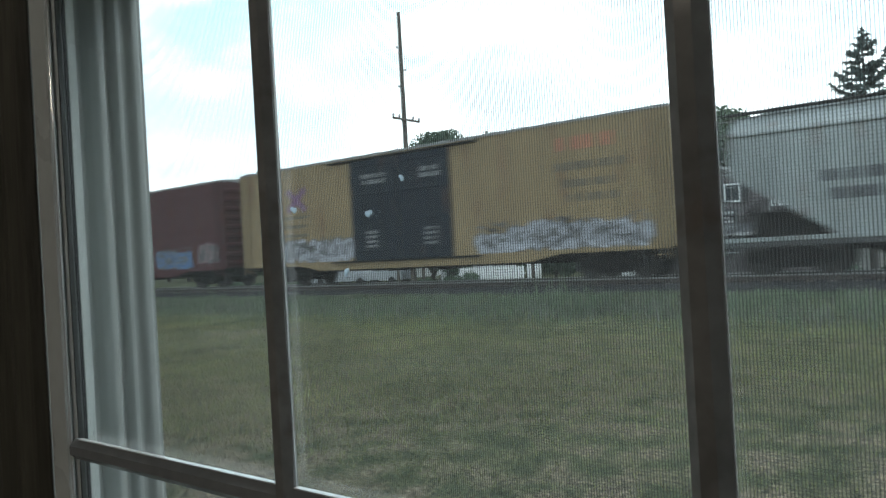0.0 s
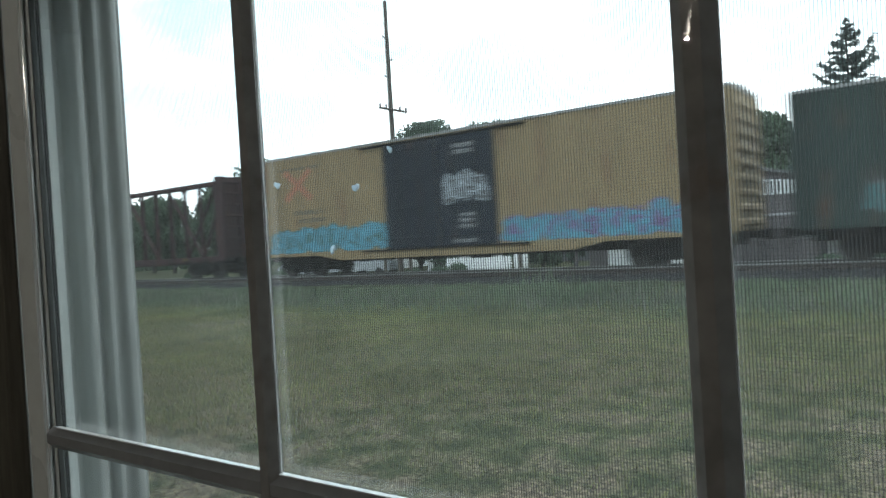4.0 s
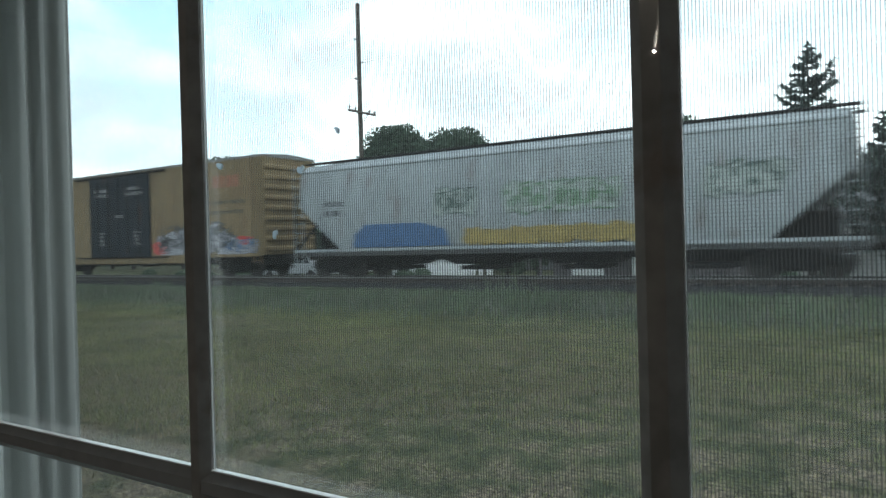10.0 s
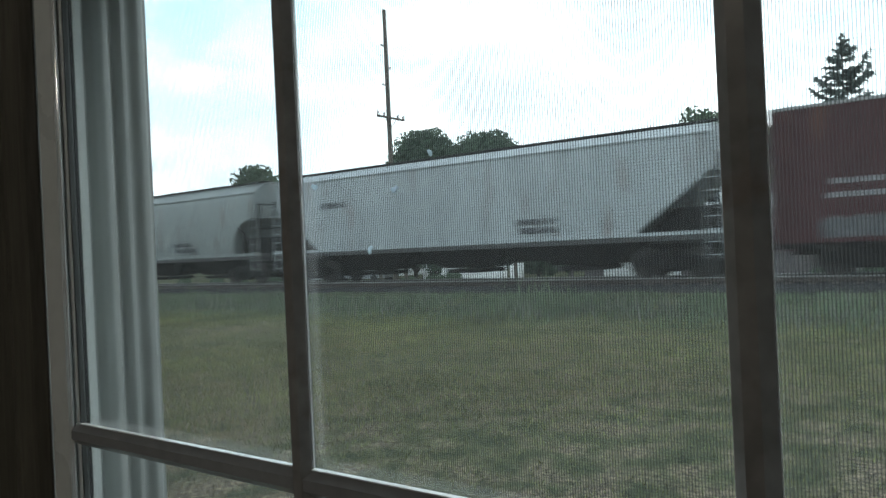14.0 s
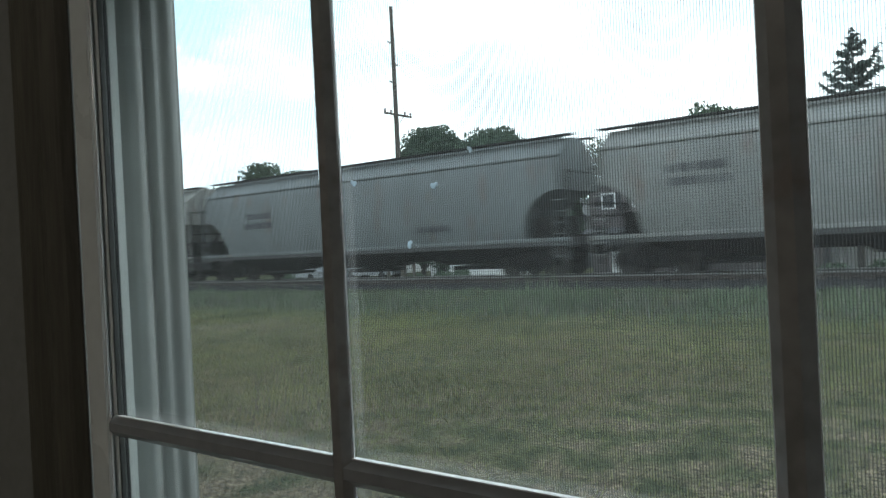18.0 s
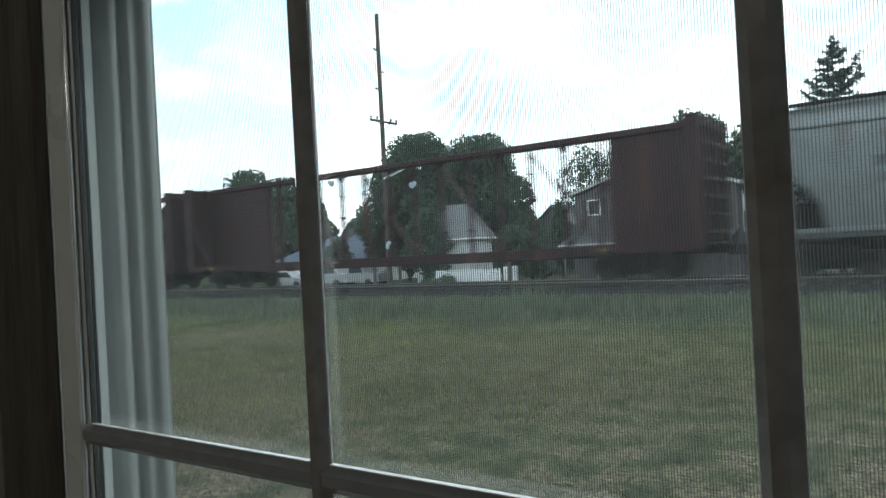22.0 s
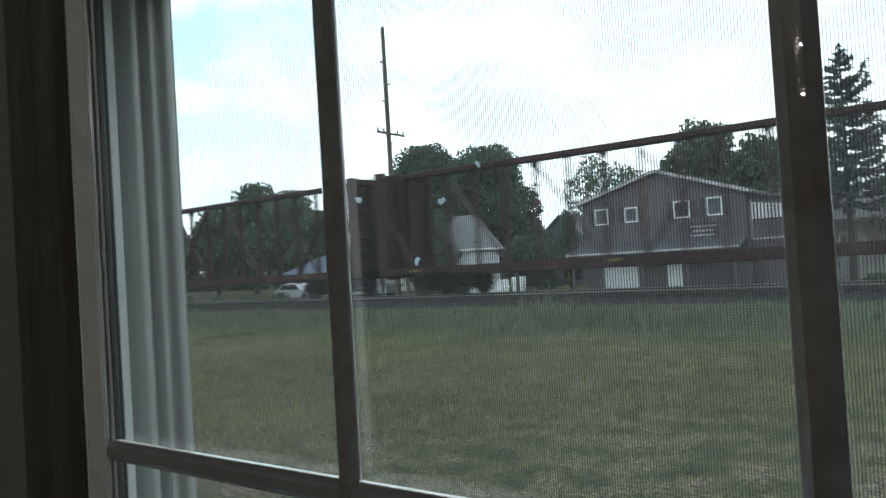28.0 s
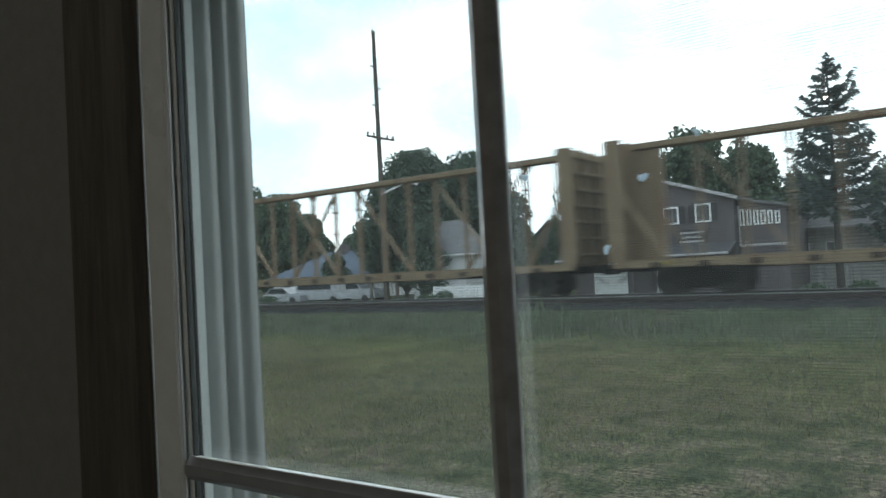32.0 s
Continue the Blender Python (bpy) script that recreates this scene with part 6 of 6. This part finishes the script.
    extrude(s, [(x1 + 0.02, 4.5), (-6.9, 3.95), (-6.9, 4.09), (x1 + 0.02, 4.64)], "y", y + 0.5, y + 8)
    part("wing_roof", s, M_SHINGLE, h)
    for k in range(6):
        window_unit(h, -9.5 + 0.35 * k, -9.24 + 0.35 * k, 3.12, 4.0 - 0.04 * k, y + 0.8, bar=False)
    s = shape()
    box(s, x1 + 0.03, -7.2, y + 0.72, y + 0.79, 2.0, 2.12, 0.008)
    box(s, x1 + 0.03, x1 + 0.12, y + 0.72, y + 0.79, 2.12, 4.2, 0.008)
    part("corner_board", s, M_TRIMG, h, "weathered pale trim board on the wing")
    return h


brown_house()


def white_house():
    h = thing("white_house", "small white house with a pale grey hipped roof", "house")
    y, x0, x1 = 41.5, -32.2, -27.7
    s = shape()
    extrude(s, [(x0, GZ), (x1, GZ), (x1, 2.66), (x0, 2.66)], "y", y, y + 3.1)
    part("wall", s, M_WHITE, h)
    s = shape()
    for k in range(30):
        z = GZ + 0.12 * k
        box(s, x0, x1, y - 0.012, y - 0.001, z, z + 0.02)
    c = part("clapboards", s, M_WHITE, h)
    c["kind"] = "stuff"
    # hipped roof, its pale front slope towards the street
    s = shape()
    e = 0.3
    v = [(x0 - e, y - e, 2.6), (x1 + e, y - e, 2.6), (x1 + e, y + 3.1 + e, 2.6), (x0 - e, y + 3.1 + e, 2.6), (-30.4, y + 1.5, 5.1), (-28.5, y + 1.5, 5.1)]
    put(s, v, [(0, 1, 5, 4), (1, 2, 5), (2, 3, 4, 5), (3, 0, 4), (0, 3, 2, 1)])
    part("roof", s, mat("pale_grey_shingles", (0.16, 0.16, 0.165), 0.85, 0, 0.25, 3, 20, 0.2), h, "pale grey hipped shingle roof")
    s = shape()
    box(s, x0 - e - 0.02, x1 + e + 0.02, y - e - 0.04, y - e - 0.005, 2.53, 2.65, 0.008)
    box(s, x1 + e, x1 + e + 0.04, y - e, y + 3.1 + e, 2.53, 2.65, 0.008)
    part("gutter", s, M_TRIMW, h)
    window_unit(h, -31.6, -30.9, 0.6, 1.95, y)
    return h


white_house()
for x, y, h, r, sd in ((-30.4, 40.3, 6.0, 1.9, 51), (-24.9, 42.6, 4.4, 1.4, 52), (-24.8, 45.0, 3.8, 1.4, 53), (-20.0, 40.2, 5.6, 0.75, 54), (-46.0, 48.0, 4.6, 1.6, 55)):
    broadleaf(x, y, h, r, sd, "small dark green tree between the houses", M_LEAF, 3200, 0.05, 0.15)


def ranch_house():
    h = thing("low_house", "low house with a slate-blue hipped roof", "house")
    y, x0, x1 = 50.0, -56.4, -44.8
    s = shape()
    box(s, x0, x1, y, y + 8, GZ, 1.7)
    part("wall", s, M_WHITE, h)
    s = shape()
    v = [(x0 - 0.4, y - 0.4, 1.6), (x1 + 0.4, y - 0.4, 1.6), (x1 + 0.4, y + 8.4, 1.6), (x0 - 0.4, y + 8.4, 1.6), (-52.3, y + 4, 3.95), (-47.2, y + 4, 3.95)]
    put(s, v, [(0, 1, 5, 4), (1, 2, 5), (2, 3, 4, 5), (3, 0, 4), (0, 3, 2, 1)])
    part("roof", s, M_BLUEROOF, h, "slate-blue shingled hip roof")
    s = shape()
    box(s, -50.4, -49.6, y + 3.4, y + 4.2, 3.4, 4.6, 0.02)
    part("chimney", s, M_SIDING, h)
    for a in (-55.0, -52.4, -49.4, -46.8):
        window_unit(h, a, a + 1.1, 0.3, 1.4, y)
    return h


ranch_house()


def vehicle(kind, x, y, length, height, label, yaw=0):
    """A parked vehicle: lofted body, cabin glass, wheels, lights. Nose towards +x."""
    car = thing(kind, label, kind.replace("_", " "), place=pose(x, y, GZ + 0.08, 0, 0, yaw))
    L, H = length / 2, height
    if kind == "car":
        o = [(-L, 0.35), (-L, 0.85), (-L * 0.82, 0.95), (-L * 0.55, H), (L * 0.15, H), (L * 0.45, 0.95), (L * 0.95, 0.78), (L, 0.5), (L, 0.3)]
        glass = [(-L * 0.74, 0.97), (-L * 0.54, H - 0.06), (L * 0.13, H - 0.06), (L * 0.38, 0.97)]
    elif kind == "pickup_truck":
        o = [(-L, 0.45), (-L, 1.05), (-L * 0.15, 1.08), (-L * 0.10, H), (L * 0.32, H), (L * 0.5, 1.12), (L * 0.96, 1.02), (L, 0.7), (L, 0.42)]
        glass = [(-L * 0.08, 1.14), (-L * 0.06, H - 0.08), (L * 0.30, H - 0.08), (L * 0.44, 1.14)]
    else:
        o = [(-L, 0.35), (-L * 0.99, H - 0.1), (-L * 0.95, H), (L * 0.5, H), (L * 0.72, 1.15), (L * 0.97, 0.95), (L, 0.6), (L, 0.35)]
        glass = [(-L * 0.92, 1.15), (-L * 0.92, H - 0.22), (L * 0.48, H - 0.22), (L * 0.62, 1.15)]
    s = shape()
    extrude(s, o, "y", -0.86, 0.86)
    part("body", s, M_CARWHITE, car)
    for y0 in (-0.872, 0.862):
        s = shape()
        extrude(s, glass, "y", y0, y0 + 0.01)
        part("side_window", s, M_DARKGLASS, car)
    for wx in (-L * 0.6, L * 0.62):
        for wy in (-0.8, 0.8):
            s = shape()
            rod(s, (wx, wy - 0.1, 0.33), (wx, wy + 0.1, 0.33), 0.33, 0.33, 18)
            w = part("wheel", s, M_RUBBER, car)
            s = shape()
            rod(s, (wx, wy - 0.115, 0.33), (wx, wy + 0.115, 0.33), 0.19, 0.19, 12)
            part("rim", s, M_WHEEL, w)
    for wy in (-0.6, 0.6):
        s = shape()
        box(s, L - 0.05, L + 0.02, wy - 0.18, wy + 0.18, 0.62, 0.78, 0.02)
        part("headlight", s, M_INSUL, car)
    return car


vehicle("car", -45.2, 41.5, 4.4, 1.42, "white parked sedan by the street")
vehicle("van", -41.9, 42.4, 4.9, 1.95, "white parked van by the street")
vehicle("pickup_truck", -37.9, 41.6, 5.3, 1.75, "white parked pickup truck")
cab = thing("utility_cabinet", "white metal utility cabinet beside the street", "utility cabinet", place=pose(-23.3, 39.6, GZ))
part("body", box(shape(), -0.36, 0.36, -0.3, 0.3, 0.1, 1.32, 0.02), M_TRIMW, cab)
part("plinth", box(shape(), -0.4, 0.4, -0.34, 0.34, -0.05, 0.1, 0.01), M_INSUL, cab, "grey concrete plinth")
part("door", box(shape(), -0.3, 0.3, -0.32, -0.302, 0.18, 1.24, 0.006), M_TRIMW, cab)

fence = thing("fence", "low white board fence along the street", "fence")
for k in range(20):
    x = -28.4 + 0.25 * k
    s = shape()
    extrude(s, [(x, GZ), (x + 0.2, GZ), (x + 0.2, 0.5), (x + 0.1, 0.58), (x, 0.5)], "y", 38.6, 38.63)
    part("board", s, M_TRIMW, fence)
for z in (-0.4, 0.05):
    s = shape()
    box(s, -28.45, -23.4, 38.632, 38.68, z, z + 0.09)
    part("fence_rail", s, M_TRIMW, fence)
tagged(new("parking_block", mesh_of("parking_block", extrude(shape(), [(38.2, GZ), (38.45, GZ), (38.4, GZ + 0.16), (38.25, GZ + 0.16)], "x", -17.9, -15.4), M_YELLOWPAINT)),
               "yellow concrete parking block before the garage door", "parking block")
grey = thing("grey_house", "distant grey gabled house behind the maple", "house")
s = shape()
extrude(s, [(-30.2, GZ), (-26.4, GZ), (-26.4, 2.9), (-28.9, 5.1), (-30.2, 4.0)], "y", 57.0, 63.0)
part("wall", s, M_SHINGLE, grey)
s = shape()
extrude(s, [(-26.1, 2.75), (-28.9, 5.22), (-30.4, 3.95), (-30.4, 4.1), (-28.9, 5.4), (-26.1, 2.95)], "y", 56.7, 63.2)
part("roof", s, M_SHINGLE, grey)
window_unit(grey, -28.9, -28.0, 2.2, 3.4, 57.0)
for x in (-32.4, -30.2, -21.9):
    tagged(new("post", mesh_of("post", box(shape(), x - 0.09, x + 0.09, 37.0, 37.18, GZ, 1.4, 0.02), M_POLE)), "dark wooden post by the street", "post")


def pale_house():
    h = thing("pale_house", "low pale grey-tan house with upright boards behind the spruce", "house")
    y, x0, x1 = 47.0, -9.3, 2.4
    part("wall", box(shape(), x0, x1, y, y + 7, GZ, 3.0), M_BOARD, h, "pale upright board siding")
    s = shape()
    for k in range(int((x1 - x0) / 0.42)):
        x = x0 + 0.1 + 0.42 * k
        box(s, x - 0.03, x + 0.03, y - 0.03, y - 0.001, GZ, 2.9)
    part("battens", s, M_BOARD, h)["kind"] = "stuff"
    s = shape()
    v = [(x0 - 0.4, y - 0.5, 2.92), (x1 + 0.4, y - 0.5, 2.92), (x1 + 0.4, y + 7.5, 2.92), (x0 - 0.4, y + 7.5, 2.92), (x0 + 0.6, y + 3.5, 4.25), (x1 - 0.6, y + 3.5, 4.25)]
    put(s, v, [(0, 1, 5, 4), (1, 2, 5), (2, 3, 4, 5), (3, 0, 4), (0, 3, 2, 1)])
    part("roof", s, M_PORCH, h, "dark low shingle roof")
    part("fascia", box(shape(), x0 - 0.42, x1 + 0.42, y - 0.55, y - 0.505, 2.8, 2.95, 0.008), M_TRIMG, h, "pale eave board")
    for a, b in ((-8.2, -7.1), (-6.3, -5.6), (-3.4, -2.2), (-0.4, 0.8)):
        window_unit(h, a, b, 0.9, 2.1, y)
    return h


pale_house()


def motions():
    """The train rolls past at a steady speed."""
    for car, s0 in TRAIN:
        walk(car, [(t, pose(s0 + SPEED * t, TRACK_Y, RAIL_Z)) for t in (0.0, 8.0, 16.0, 24.0, 32.0)])


motions()
